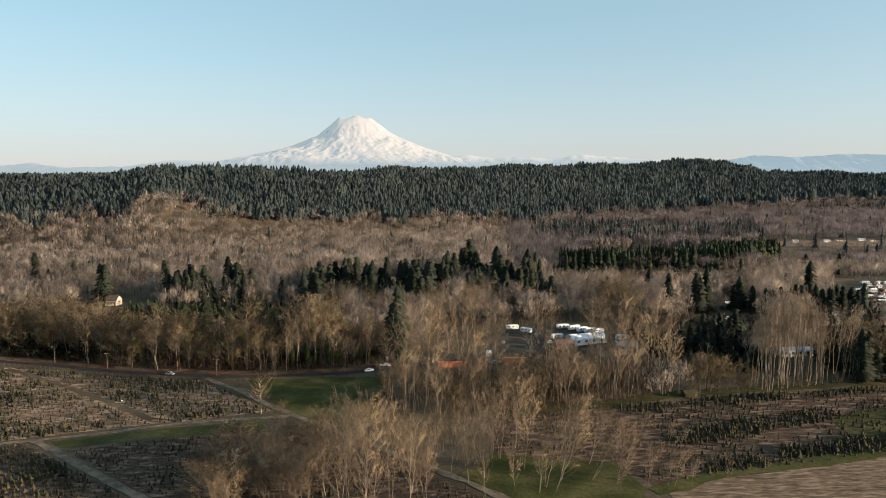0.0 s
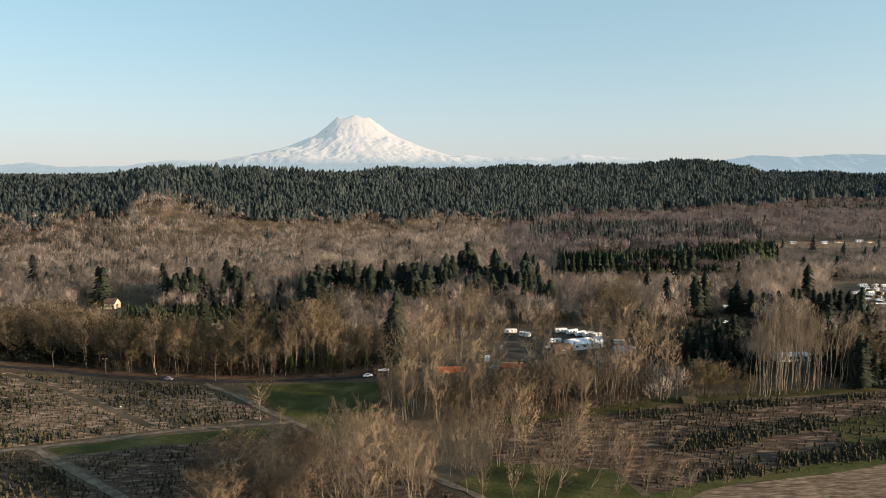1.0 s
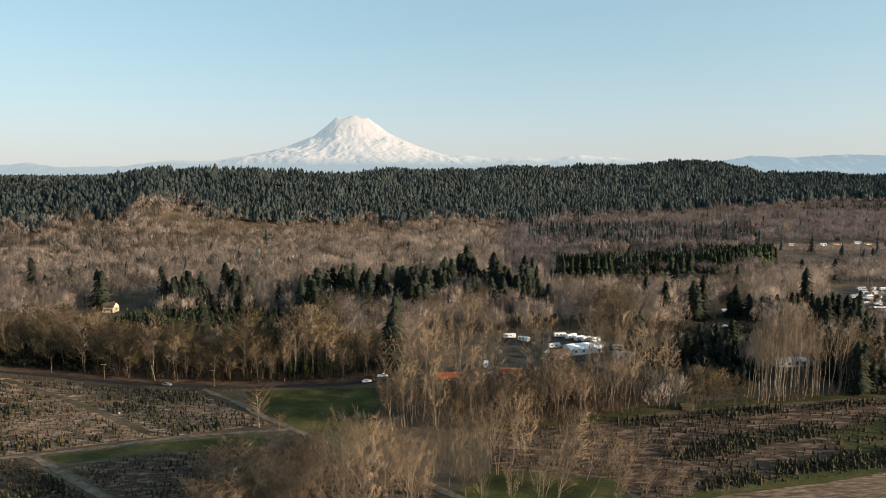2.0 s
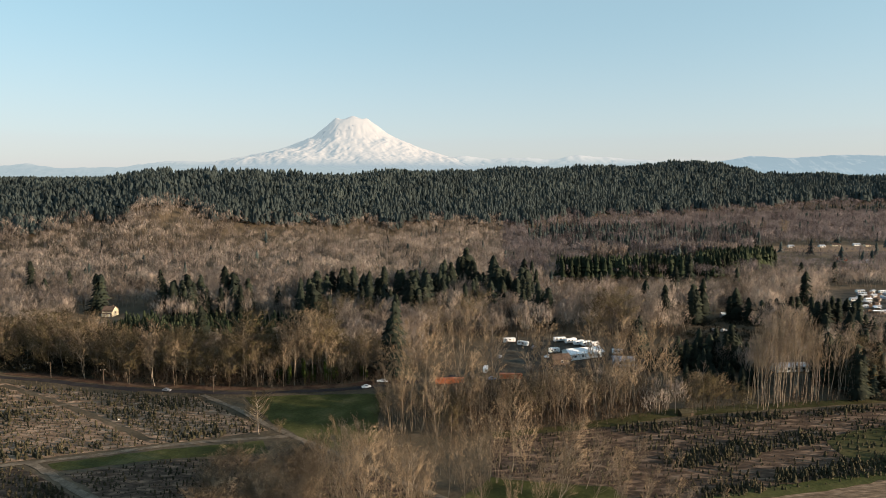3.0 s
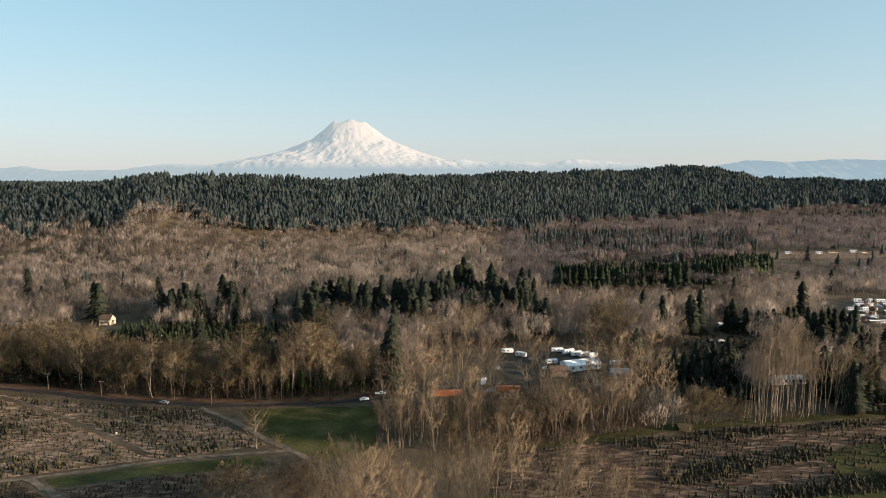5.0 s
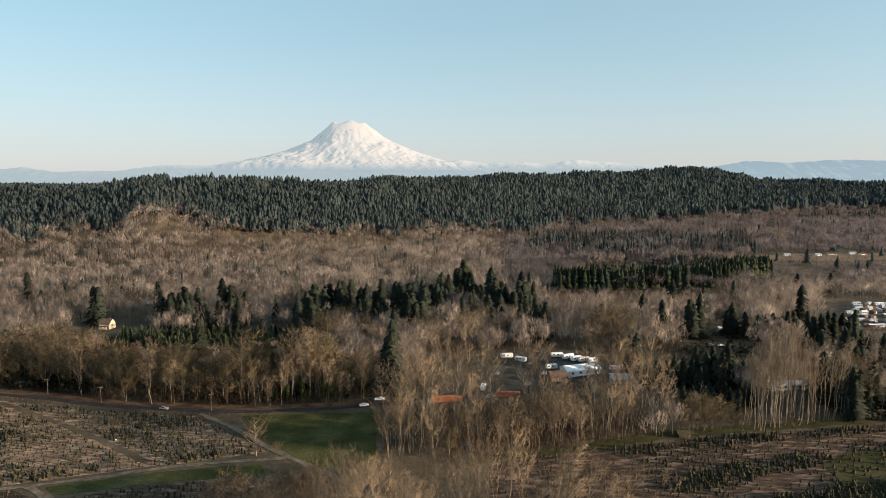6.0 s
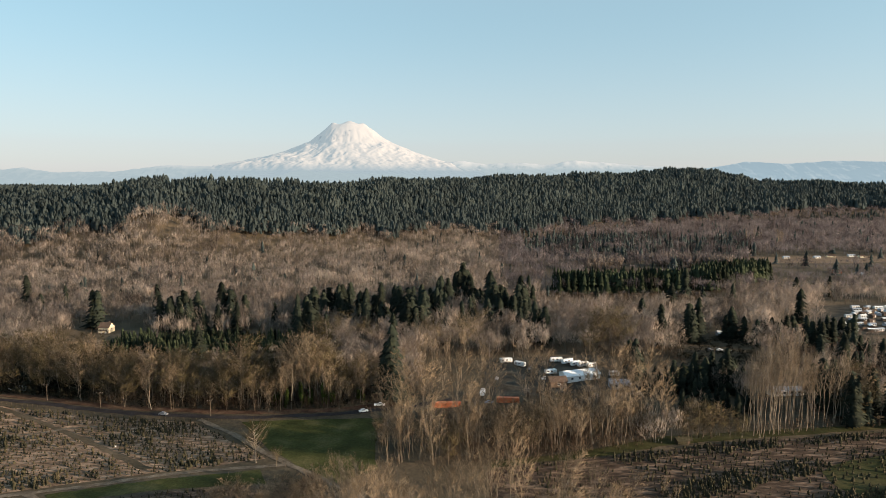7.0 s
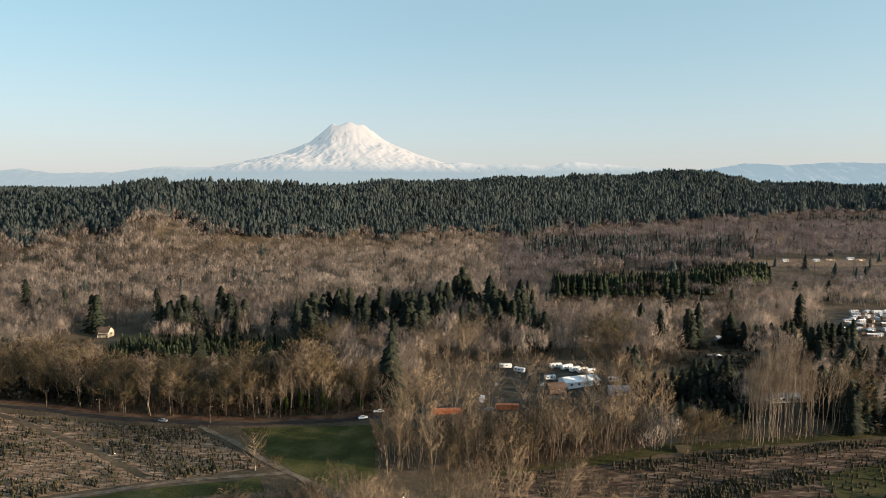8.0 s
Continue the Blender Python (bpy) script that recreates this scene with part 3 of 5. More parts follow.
def lobed(seed, n=300, wide=0.3, base=0.25, thick=0.0062, reach=(0.06, 0.13), stem=0.011, far=False):
    """A leafless tree, one metre high: a forked stem and a crown of several rounded twig clusters."""
    rng = random.Random(seed)
    s = Soup()
    fork = Vector((rng.gauss(0, 0.015), rng.gauss(0, 0.015), base + 0.12))
    s.limb(Vector((0, 0, 0)), fork, stem, stem * 0.75, 4)
    lobes, count = [], rng.randint(5, 8)
    turn = rng.uniform(0, 6.28)
    for k in range(count):
        w = turn + 6.28 * k / (count - 1) + rng.gauss(0, 0.25)
        out = 0.0 if k == count - 1 else wide * rng.uniform(0.4, 0.72)
        size = wide * rng.uniform(0.36, 0.55)
        top = rng.uniform(0.86, 1.0) if k == count - 1 else rng.uniform(base + 0.35, 0.92)
        tall_ = min(0.5 * (top - base) * rng.uniform(0.7, 1.0), 0.3)
        c = Vector((math.cos(w) * out, math.sin(w) * out, top - tall_))
        lobes.append((c, size, tall_))
        tip = Vector((c.x * 1.15, c.y * 1.15, top - 0.04))
        if far:
            s.twig(fork, tip, stem * 0.5, rng, Vector((c.x, c.y - 0.1, 0)))
        else:
            s.limb(fork, c, stem * 0.55, stem * 0.25)
            s.limb(c, tip, stem * 0.25, 0.001)
    wood, sides = len(s.v), []
    for k in range(n):
        c, size, tall_ = lobes[k % count]
        q = Vector((rng.gauss(0, 1), rng.gauss(0, 1), rng.gauss(0.25, 1))).normalized()
        f = rng.uniform(0.55, 1.0) ** 0.5
        end = Vector((c.x + q.x * size * f, c.y + q.y * size * f, c.z + q.z * tall_ * f))
        way = Vector((q.x * rng.uniform(0.3, 1.3), q.y * rng.uniform(0.3, 1.3), rng.uniform(0.5, 1.8))).normalized()
        s.twig(end - way * rng.uniform(*reach), end, thick * rng.uniform(0.6, 1.4), rng, q)
        sides += [q, q, q]
    v, f = s.arrays()
    _, whole = outward(v, f, middle=(np.array((0, 0, (1 + base) / 2 - 0.12)), np.array((wide, wide, (1 - base) / 2))))
    n = whole.copy()
    n[wood:] = 0.55 * np.array([tuple(q) for q in sides]) + 0.75 * whole[wood:]
    n /= np.linalg.norm(n, axis=1, keepdims=True)
    return v, wound(v, f, n), np.where(np.arange(len(v)) < wood, 1.5, 1.0), n


def branched(seed):
    """A leafless tree of the open wood, one metre high, slender or broad."""
    broad = seed % 4
    wood, crown = bare_tree(seed, 1.0, (0.13, 0.17, 0.24, 0.30)[broad], 1 if broad < 2 else 2, (13, 13, 8, 8)[broad], 7, 5, (0.35, 0.25, 0.18, 0.12)[broad], 0.0017, (1.6, 1.3, 1.0, 0.8)[broad], 0.0075)
    v, f = both((wood, crown))
    f, n = outward(v, f, middle=(np.array((0, 0, 0.5)), np.array((0.2, 0.2, 0.5))))
    return v, f, np.where(np.arange(len(v)) < len(wood[0]), 1.5, 1.0), n


def shrub(seed, n=64):
    """A dense leafy bush, one metre high."""
    rng = random.Random(seed)
    s = Soup()
    blobs = [(Vector((rng.gauss(0, 0.16), rng.gauss(0, 0.16), rng.uniform(0.25, 0.72))), rng.uniform(0.14, 0.26)) for _ in range(6)]
    for _ in range(n):
        c, r = rng.choice(blobs)
        q = Vector((rng.gauss(0, 1), rng.gauss(0, 1), rng.gauss(0, 1))).normalized()
        p = c + q * r * rng.uniform(0.7, 1.1)
        e = (q + Vector((rng.gauss(0, 0.4), rng.gauss(0, 0.4), rng.gauss(0, 0.4)))).orthogonal().normalized() * rng.uniform(0.04, 0.09)
        s.tri(p - e, p + e, p + q.cross(e) * rng.uniform(0.8, 1.6) + Vector((0, 0, rng.uniform(0, 0.08))))
    v, f = s.arrays()
    f, nrm = outward(v, f, middle=(np.array((0, 0, 0.3)), np.array((0.4, 0.4, 0.5))))
    return v, f, np.ones(len(v)), nrm


rng = np.random.default_rng(5)

# ----- hill of firs
hx, hy = spots(rng, -2000, 2300, 850, 2700, 5.8)
hu = hx / hy
rise = (hy - curve_at(hu, FOOT)) / curve_at(hu, RAMP)
BELT = [(-0.9, 0.33), (-0.64, 0.36), (-0.6, 0.43), (-0.55, 0.46), (-0.5, 0.45), (-0.47, 0.56), (-0.43, 0.62), (-0.39, 0.54), (-0.355, 0.40), (-0.24, 0.33), (-0.19, 0.30), (-0.135, 0.35), (-0.08, 0.27), (-0.03, 0.30), (0.05, 0.25), (0.115, 0.19), (0.2, 0.225), (0.25, 0.23), (0.34, 0.18), (0.43, 0.20), (0.52, 0.29), (0.6, 0.38), (0.8, 0.45)]
ok = (np.abs(hu) < 0.78) & (rise + 0.05 * lumps(hx, hy, 60, 3) > curve_at(hu, BELT)) & (rise < np.where(hu < -0.42, 2.3, 1.06))
ok &= (rise < 0.9) | (rng.random(len(hx)) < 0.8)
hx, hy = hx[ok], hy[ok]
low_firs = [fir(k, 1.0, 0.17 + 0.03 * (k % 4), 2 + k % 2, 4, 0.3, 0.6, 0.8) for k in range(12)]
far_up = np.clip((hy - 1050) / 900, 0, 1)
keep = rng.random(len(hx)) < 1 - 0.5 * far_up
hx, hy, far_up = hx[keep], hy[keep], far_up[keep]
hs = rng.uniform(15, 25, len(hx)) * (1 + 0.12 * lumps(hx, hy, 70, 8)) * (1 + 0.55 * far_up)
forest("fir_forest", low_firs, hx, hy, hs, M["fir"], "dense green fir forest covering the hill, paled blue for haze", rng, spread=0.14, stands=0.4)

# ----- woods of the valley
CLEAR = [YARD,
         [(-290, 462), (-285, 512), (-232, 512), (-218, 430), (-258, 430)],
         [(140, 330), (160, 425), (215, 450), (215, 395), (196, 385), (165, 330)],
         [(95, 262), (100, 300), (150, 310), (150, 266)],
         [(104, 298), (112, 345), (126, 385), (146, 385), (142, 298)],
         [(288, 445), (296, 500), (340, 560), (430, 580), (430, 440)],
         [(405, 765), (415, 800), (455, 915), (470, 945), (690, 985), (670, 935), (560, 910), (470, 870), (440, 790), (540, 775), (540, 750)],
         [(-12, 300), (-12, 400), (30, 400), (45, 330), (45, 300)],
         [(-360, 450), (-360, 490), (-318, 490), (-318, 450)]]
DARK_STAND = [(134, 938), (161, 1180), (322, 1290), (640, 1290), (478, 935), (216, 893)]
BIRCHES = [[(196, 812), (199, 830), (246, 830), (243, 812)], [(285, 842), (288, 862), (388, 828), (383, 808)]]
FIRS = [[(1051, 1790), (1107, 1842), (1320, 1860), (1320, 1830), (1180, 1800)]]

# woods that stay low: polygon and height
LOW = [([(150, 664), (190, 806), (400, 806), (330, 664)], 11), ([(-215, 350), (-215, 425), (-75, 425), (-75, 345)], 9), ([(440, 800), (460, 905), (720, 960), (720, 800)], 7), ([(95, 535), (100, 624), (280, 624), (265, 535)], 9), ([(-14, 288), (-14, 340), (118, 335), (118, 288)], 9), ([(205, 360), (280, 446), (440, 446), (400, 360)], 17), ([(120, 325), (140, 390), (200, 390), (190, 325)], 7),
       ([(310, 600), (400, 790), (640, 800), (520, 600)], 17), ([(-280, 405), (-280, 485), (-212, 485), (-212, 405)], 6), ([(250, 446), (250, 470), (300, 470), (300, 446)], 6), ([(222, 376), (250, 446), (330, 446), (300, 376)], 9)]
YOUNG = [[(-230, 428), (-236, 466), (-130, 462), (-85, 455), (-75, 425)]]

FRONT_WEST = [(-330, 372), (-246, 350), (-171, 328), (-139, 321), (-97, 314), (-52, 314), (-24, 316), (-24, 345), (-97, 345), (-171, 358), (-330, 400)]
FRONT_EAST = [(-27, 284), (-26, 262), (-23, 248), (0, 244), (21, 242), (49, 247), (73, 254), (97, 264), (97, 292), (60, 296), (20, 296), (-12, 296), (-22, 300)]
FRONT_FAR_EAST = [(122, 266), (150, 268), (205, 273), (205, 300), (165, 300), (140, 290)]


def in_any(x, y, polys):
    out = np.zeros(np.shape(x), bool)
    for p in polys:
        out |= inside(x, y, p)
    return out


def behind_road(x, y, gap):
    return y > np.interp(x, [p[0] for p in ROAD], [p[1] for p in ROAD]) + gap


def wooded(x, y):
    u = x / y
    up = (y - curve_at(u, FOOT)) / curve_at(u, RAMP)
    ok = (np.abs(u) < 0.78) & (up + 0.05 * lumps(x, y, 60, 3) < curve_at(u, BELT) + 0.05) & ~inside(x, y, FARM) & ~in_any(x, y, CLEAR)
    return ok & ((x > 10) | behind_road(x, y, 8))


mid_firs = [fir(20 + k, 1.0, 0.19 + 0.03 * (k % 3), 6, 5, 0.06, (0.5, 0.65, 0.8)[k % 3]) for k in range(6)]

# far woods
bx, by = spots(rng, -1300, 1500, 610, 1950, 11.8)
ok = wooded(bx, by) & ((lumps(bx, by, 34, 77) > -0.45) | (rng.random(len(bx)) < 0.15))
bx, by = bx[ok], by[ok]
right = bx / by > 0.15
chance = np.where(inside(bx, by, DARK_STAND), np.where(lumps(bx * 0.3, by, 90, 11) > -0.4, 0.72, 0.12), np.where(right & (by > 800), 0.05, 0.012 + 0.10 * (lumps(bx, by, 130, 12) > 0.9)))
is_fir = (rng.random(len(bx)) < chance) | (in_any(bx, by, FIRS) & (rng.random(len(bx)) < 0.85))
forest("valley_firs", mid_firs, bx[is_fir], by[is_fir], rng.uniform(13, 24, is_fir.sum()), M["fir"], "green firs scattered through bare woods, paled blue for haze", rng)
tall = np.clip(20 + 2.5 * lumps(bx, by, 110, 4) + 3.5 * lumps(bx, by, 38, 14) + rng.uniform(-5, 5, len(bx)), 9, 30)
for poly, cap in LOW:
    tall = np.where(inside(bx, by, poly), np.minimum(tall, cap * rng.uniform(0.6, 1.0, len(bx))), tall)
tall = np.where((by > 860) & (bx / by < -0.33) & (tall > 12), tall + 6, tall)
far_kinds = [lobed(40 + k, 125, 0.27 + 0.06 * (k % 4), 0.28 + 0.08 * (k % 3), 0.0071, (0.08, 0.20), 0.010, True) for k in range(14)]
stand_dark = inside(bx, by, DARK_STAND) & (lumps(bx * 0.4, by, 120, 17) > -0.5)
for name, who, mat, shade_, label in [("far_woods", (bx / by <= 0.1) & ~stand_dark, "woods", 1.0, "leafless brown woods across the valley"), ("grey_woods", (bx / by > 0.1) & ~stand_dark, "grey_woods", 1.0, "leafless woods across the valley, greyed for haze"),
                                      ("alder_thicket", stand_dark, "grey_woods", 0.5, "dark leafless alder thickets across the valley")]:
    ok = who & ~is_fir
    forest(name, far_kinds, bx[ok], by[ok], tall[ok], M[mat], label, rng, spread=0.3, tone=shade_)

# woods nearer by
bx, by = spots(rng, -480, 480, 262, 615, 8.8)
ok = wooded(bx, by) & ((lumps(bx, by, 30, 78) > -0.5) | (rng.random(len(bx)) < 0.15)) & ~in_any(bx, by, YOUNG) & ~inside(bx, by, FRONT_WEST) & ~inside(bx, by, FRONT_EAST) & ~inside(bx, by, FRONT_FAR_EAST)
bx, by = bx[ok], by[ok]
is_fir = (in_any(bx, by, FIRS) & (rng.random(len(bx)) < 0.7)) | ((rng.random(len(bx)) < 0.012) & (by > 400))
tall = np.clip(20 + 2 * lumps(bx, by, 90, 4) + 3 * lumps(bx, by, 32, 14) + rng.uniform(-5, 5, len(bx)), 9, 28)
tall = np.where((bx > 178) & (by < 352), np.where(by < 330, rng.uniform(10, 16, len(bx)), rng.uniform(13, 19, len(bx))), tall)
for poly, cap in LOW:
    tall = np.where(inside(bx, by, poly), np.minimum(tall, cap * rng.uniform(0.6, 1.0, len(bx))), tall)
bare = ~is_fir & (by > 455)
forest("valley_woods", [lobed(60 + k, 330, 0.26 + 0.06 * (k % 4), 0.20 + 0.08 * (k % 3), 0.0043, (0.07, 0.19), 0.009, True) for k in range(12)] + [branched(430 + 4 * k + k % 2) for k in range(5)], bx[bare], by[bare], tall[bare], M["woods"], "leafless brown alder and maple woods", rng)
bare = ~is_fir & (by <= 455)
forest("alder_wood", [lobed(400 + k, 560, 0.28 + 0.05 * (k % 4), 0.16 + 0.08 * (k % 3), 0.0043, (0.06, 0.15), 0.009) for k in range(12)] + [branched(400 + k) for k in range(6)], bx[bare], by[bare], tall[bare] * 1.05, M["woods"], "leafless alders and maples in open woods", rng)
fir_x, fir_y = bx[is_fir], by[is_fir]
ex, ey = spots(rng, 122, 400, 626, 765, 4.6)
ok = inside(ex, ey, [(122, 628), (256, 628), (258, 656), (122, 656)]) | inside(ex, ey, [(262, 655), (300, 712), (385, 745), (385, 715), (320, 668), (285, 640)])
forest("fir_belt", mid_firs, ex[ok], ey[ok], rng.uniform(19, 27, ok.sum()), M["fir_green"], "dark belt of firs across the valley", rng, spread=0.25)
px, py = spots(rng, 190, 395, 800, 866, 4.2)
ok = in_any(px, py, BIRCHES)
forest("birch_stand", [lobed(140 + k, 70, 0.13, 0.2, 0.012, (0.1, 0.2), 0.012, True) for k in range(6)], px[ok], py[ok], rng.uniform(20, 25, ok.sum()), M["woods"], "pale slender leafless birch stands", rng, spread=0.2, tone=1.6, stands=0.0)
yx, yy = spots(rng, -238, -75, 425, 470, 3.6)
yk = in_any(yx, yy, YOUNG)
forest("young_firs", mid_firs, yx[yk], yy[yk], rng.uniform(6, 11, yk.sum()), M["fir_green"], "plantation of young green firs", rng)

# reddish scrub
sx, sy = spots(rng, 95, 280, 535, 624, 4.6)
ok = inside(sx, sy, LOW[3][0]) & (rng.random(len(sx)) < 0.8)
forest("scrub", [puff(120 + k, 0.4, 0.05, 36, 0.016, 0.012) for k in range(5)], sx[ok], sy[ok], rng.uniform(4, 9, ok.sum()), M["brush"], "reddish brown leafless scrub", rng)

# brush under the woods' edges
ux, uy = spots(rng, -420, 330, 244, 420, 3.4)
ok = wooded(ux, uy) & (rng.random(len(ux)) < 0.75)
ux, uy = ux[ok], uy[ok]
forest("brush", [puff(90 + k, 0.35, 0.05, 32, 0.016, 0.012) for k in range(6)], ux, uy, rng.uniform(2.5, 7.5, len(ux)), M["brush"], "brown leafless brush under the trees", rng)

# dark bushes added in place of the deep shade under the roadside trees
ux, uy = spots(rng, -330, -30, 312, 400, 2.5)
ok = inside(ux, uy, FRONT_WEST) & behind_road(ux, uy, 8) & ((ux < -185) | (rng.random(len(ux)) < 0.35))
ux, uy = ux[ok], uy[ok]
forest("evergreen_brush", [shrub(150 + k) for k in range(8)], ux, uy, rng.uniform(2.5, 10.0, len(ux)) * np.where(ux > -180, 0.6, 1.0), M["dark_brush"], "dark brush added to deepen shade under the roadside trees", rng)

ux, uy = spots(rng, 140, 216, 366, 446, 3.4)
ok = inside(ux, uy, CLEAR[2]) & (lumps(ux, uy, 18, 44) > -0.2) & (np.hypot(ux - 183, uy - 401) > 8) & (np.hypot(ux - 206, uy - 444) > 9)
forest("shrubbery", [shrub(170 + k) for k in range(6)], ux[ok], uy[ok], rng.uniform(2, 6, ok.sum()), M["dark_brush"], "dark evergreen shrubs round a woodland clearing", rng)

ux, uy = spots(rng, -190, -25, 312, 360, 2.6)
ok = inside(ux, uy, FRONT_WEST) & behind_road(ux, uy, 6)
ux, uy = ux[ok], uy[ok]
forest("saplings", [puff(220 + k, 0.3, 0.05, 40, 0.009, 0.010) for k in range(6)], ux, uy, rng.uniform(3, 10, len(ux)), M["brush"], "brown leafless saplings under the roadside trees", rng)

ux, uy = spots(rng, -28, 98, 242, 300, 2.5)
ok = inside(ux, uy, FRONT_EAST) & (ux > 2)
ux, uy = ux[ok], uy[ok]
forest("undergrowth", [puff(180 + k, 0.3, 0.05, 36, 0.009, 0.010) for k in range(6)], ux, uy, rng.uniform(3, 10, len(ux)), M["brush"], "brown leafless saplings under the edge trees", rng)

# ----- single trees
TREES = {}


def tree_kind(kind, seed):
    """One bare tree or fir with its parts, built once and copied afterwards."""
    if (kind, seed) in TREES:
        return TREES[kind, seed]
    first = new({"fir": "fir_tree", "cedar": "cedar_tree", "alder": "alder_tree", "cottonwood": "cottonwood_tree", "maple": "maple_tree", "fan": "golden_cottonwood", "aspen": "poplar_tree", "lone": "field_tree", "willow": "willow_tree"}[kind])
    if kind in ("fir", "cedar"):
        v, f, _, nrm = fir(200 + seed, 30.0, 6.6 + 1.2 * (seed % 3), 13, 8, 0.04, (0.62, 0.52, 0.7)[seed % 3] if kind == "fir" else (0.48, 0.40)[seed % 2])
        mesh_object("crown", v, f, M["fir_near"], first, normals=nrm)
        s = Soup()
        s.limb(Vector((0, 0, -0.3)), Vector((0, 0, 24)), 0.45, 0.12, 6)
        mesh_object("trunk", *s.arrays(), M["bark"], first)
        tagged(first, "tall dark green fir standing in bare woods" if kind == "fir" else "broad dark green cedar standing in bare woods", "tree", "tall firs" if kind == "fir" else "broad cedars")
    else:
        how = {"alder": dict(h=30.0, spread=0.15, limbs=24, twigs=9, fine=7, bole=0.25, thick=0.055, rise=1.4, girth=0.0064),
               "cottonwood": dict(h=34.0, spread=0.19, stems=2, limbs=16, twigs=9, fine=7, bole=0.26, thick=0.056, rise=1.6, girth=0.0068),
               "maple": dict(h=28.0, spread=0.30, stems=2, limbs=22, twigs=10, fine=7, bole=0.12, thick=0.062, rise=0.8, girth=0.007),
               "fan": dict(h=34.0, spread=0.19, stems=2, limbs=22, twigs=11, fine=7, bole=0.2, thick=0.040, rise=1.8, girth=0.0062),
               "aspen": dict(h=42.0, spread=0.07, limbs=26, twigs=9, fine=4, bole=0.42, thick=0.03, rise=2.4, girth=0.0043),
               "willow": dict(h=20.0, spread=0.36, stems=3, limbs=16, twigs=11, fine=8, bole=0.12, thick=0.042, rise=1.1, girth=0.012),
               "lone": dict(h=17.0, spread=0.32, limbs=34, twigs=14, fine=9, bole=0.25, thick=0.036, rise=1.0, girth=0.018)}[kind]
        wood, crown = bare_tree(300 + seed, **how)
        mesh_object("trunk", *wood, M["pale_bark"] if kind in ("aspen", "fan", "cottonwood") else M["bark"], first)
        tall_, wide_ = how["h"], how["h"] * how["spread"]
        f, nrm = outward(*crown, middle=(np.array((0, 0, 0.55 * tall_)), np.array((wide_, wide_, 0.42 * tall_))))
        mesh_object("crown", crown[0], f, M["moss_twig"] if kind in ("maple", "lone") else M["twig"], first, normals=nrm)
        label, group = {"alder": ("tall slender leafless alder with pale trunk", "bare alders"), "cottonwood": ("tall leafless cottonwood with pale twin trunks", "bare cottonwoods"),
                        "aspen": ("tall straight leafless poplar with pale trunk", "pale edge poplars"),
                        "maple": ("spreading leafless maple with mossy limbs", "bare maples"), "fan": ("leafless cottonwood with upswept golden twigs", "tall foreground trees"),
                        "willow": ("bushy leafless willow with golden spreading twigs", "golden willows"), "lone": ("small leafless tree standing alone by the lane", "")}[kind]
        tagged(first, label, "tree", group)
    first.location = (0, 0, -500)
    TREES[kind, seed] = [first, False]
    return TREES[kind, seed]


def plant(kind, seed, x, y, scale, turn, lean=0.0):
    if kind == "fir" and seed in (1, 3):
        kind = "cedar"
    slot = tree_kind(kind, seed)
    if slot[1]:
        ob = copy_thing(slot[0], Matrix.Identity(4))
    else:
        ob, slot[1] = slot[0], True
    ob.location, ob.rotation_euler, ob.scale = (x, y, height(x, y) - 0.1), (Matrix.Rotation(lean, 4, "Y") @ Matrix.Rotation(turn, 4, "Z")).to_euler(), (scale, scale, scale)
    return ob


pick = random.Random(77)


def turned():
    return pick.uniform(0, 6.28)


# wood beside the road: tops rise and fall along it
WEST_TOPS = [(-330, 24), (-245, 24), (-210, 25), (-198, 26), (-186, 25), (-178, 23), (-165, 23), (-157, 20), (-149, 29), (-143, 20), (-137, 28), (-131, 20), (-117, 15), (-112, 20), (-103, 30), (-92, 22), (-87, 13), (-82, 23), (-77, 31), (-69, 35), (-62, 33), (-56, 22), (-45, 18), (-38, 26), (-32, 18), (-20, 20)]
px, py = spots(rng, -330, -20, 312, 402, 6.2)
for x, y in zip(px, py):
    if inside(x, y, FRONT_WEST) and behind_road(x, y, 7) and y < 390:
        kind = pick.choices(["maple", "alder", "cottonwood"], [5, 3, 1])[0]
        top = float(curve_at(x, WEST_TOPS)) * pick.uniform(0.72, 1.08) * (1.0 if x < -185 or y < 336 else 0.85)
        plant(kind, pick.randrange(4), x, y, (top - height(x, y)) / {"maple": 28, "alder": 30, "cottonwood": 34}[kind], turned())
for x, y, top in [(-78, 318, 34), (-74, 320, 36), (-70, 321, 38), (-66, 319, 37), (-62, 322, 35), (-39, 322, 28), (-149, 322, 31), (-137, 321, 30), (-59, 325, 32), (-81, 323, 30)]:
    plant("alder", pick.randrange(4), x, y, (top - height(x, y)) / 30.0, turned())
plant("maple", 2, -102, 319, 1.42, 1.1)
plant("maple", 0, -165, 327, 0.98, 2.0)
# wood beside the tree rows: a thicket of young trees
px, py = spots(rng, -28, 100, 242, 300, 4.7)
for x, y in zip(px, py):
    if inside(x, y, FRONT_EAST):
        kind = pick.choices(["alder", "cottonwood", "maple"], [6, 3, 2])[0]
        size = pick.uniform(0.42, 0.74)
        if y > 262:
            size = pick.uniform(0.2, 0.42)
        plant(kind, pick.randrange(4), x, y, size, turned())
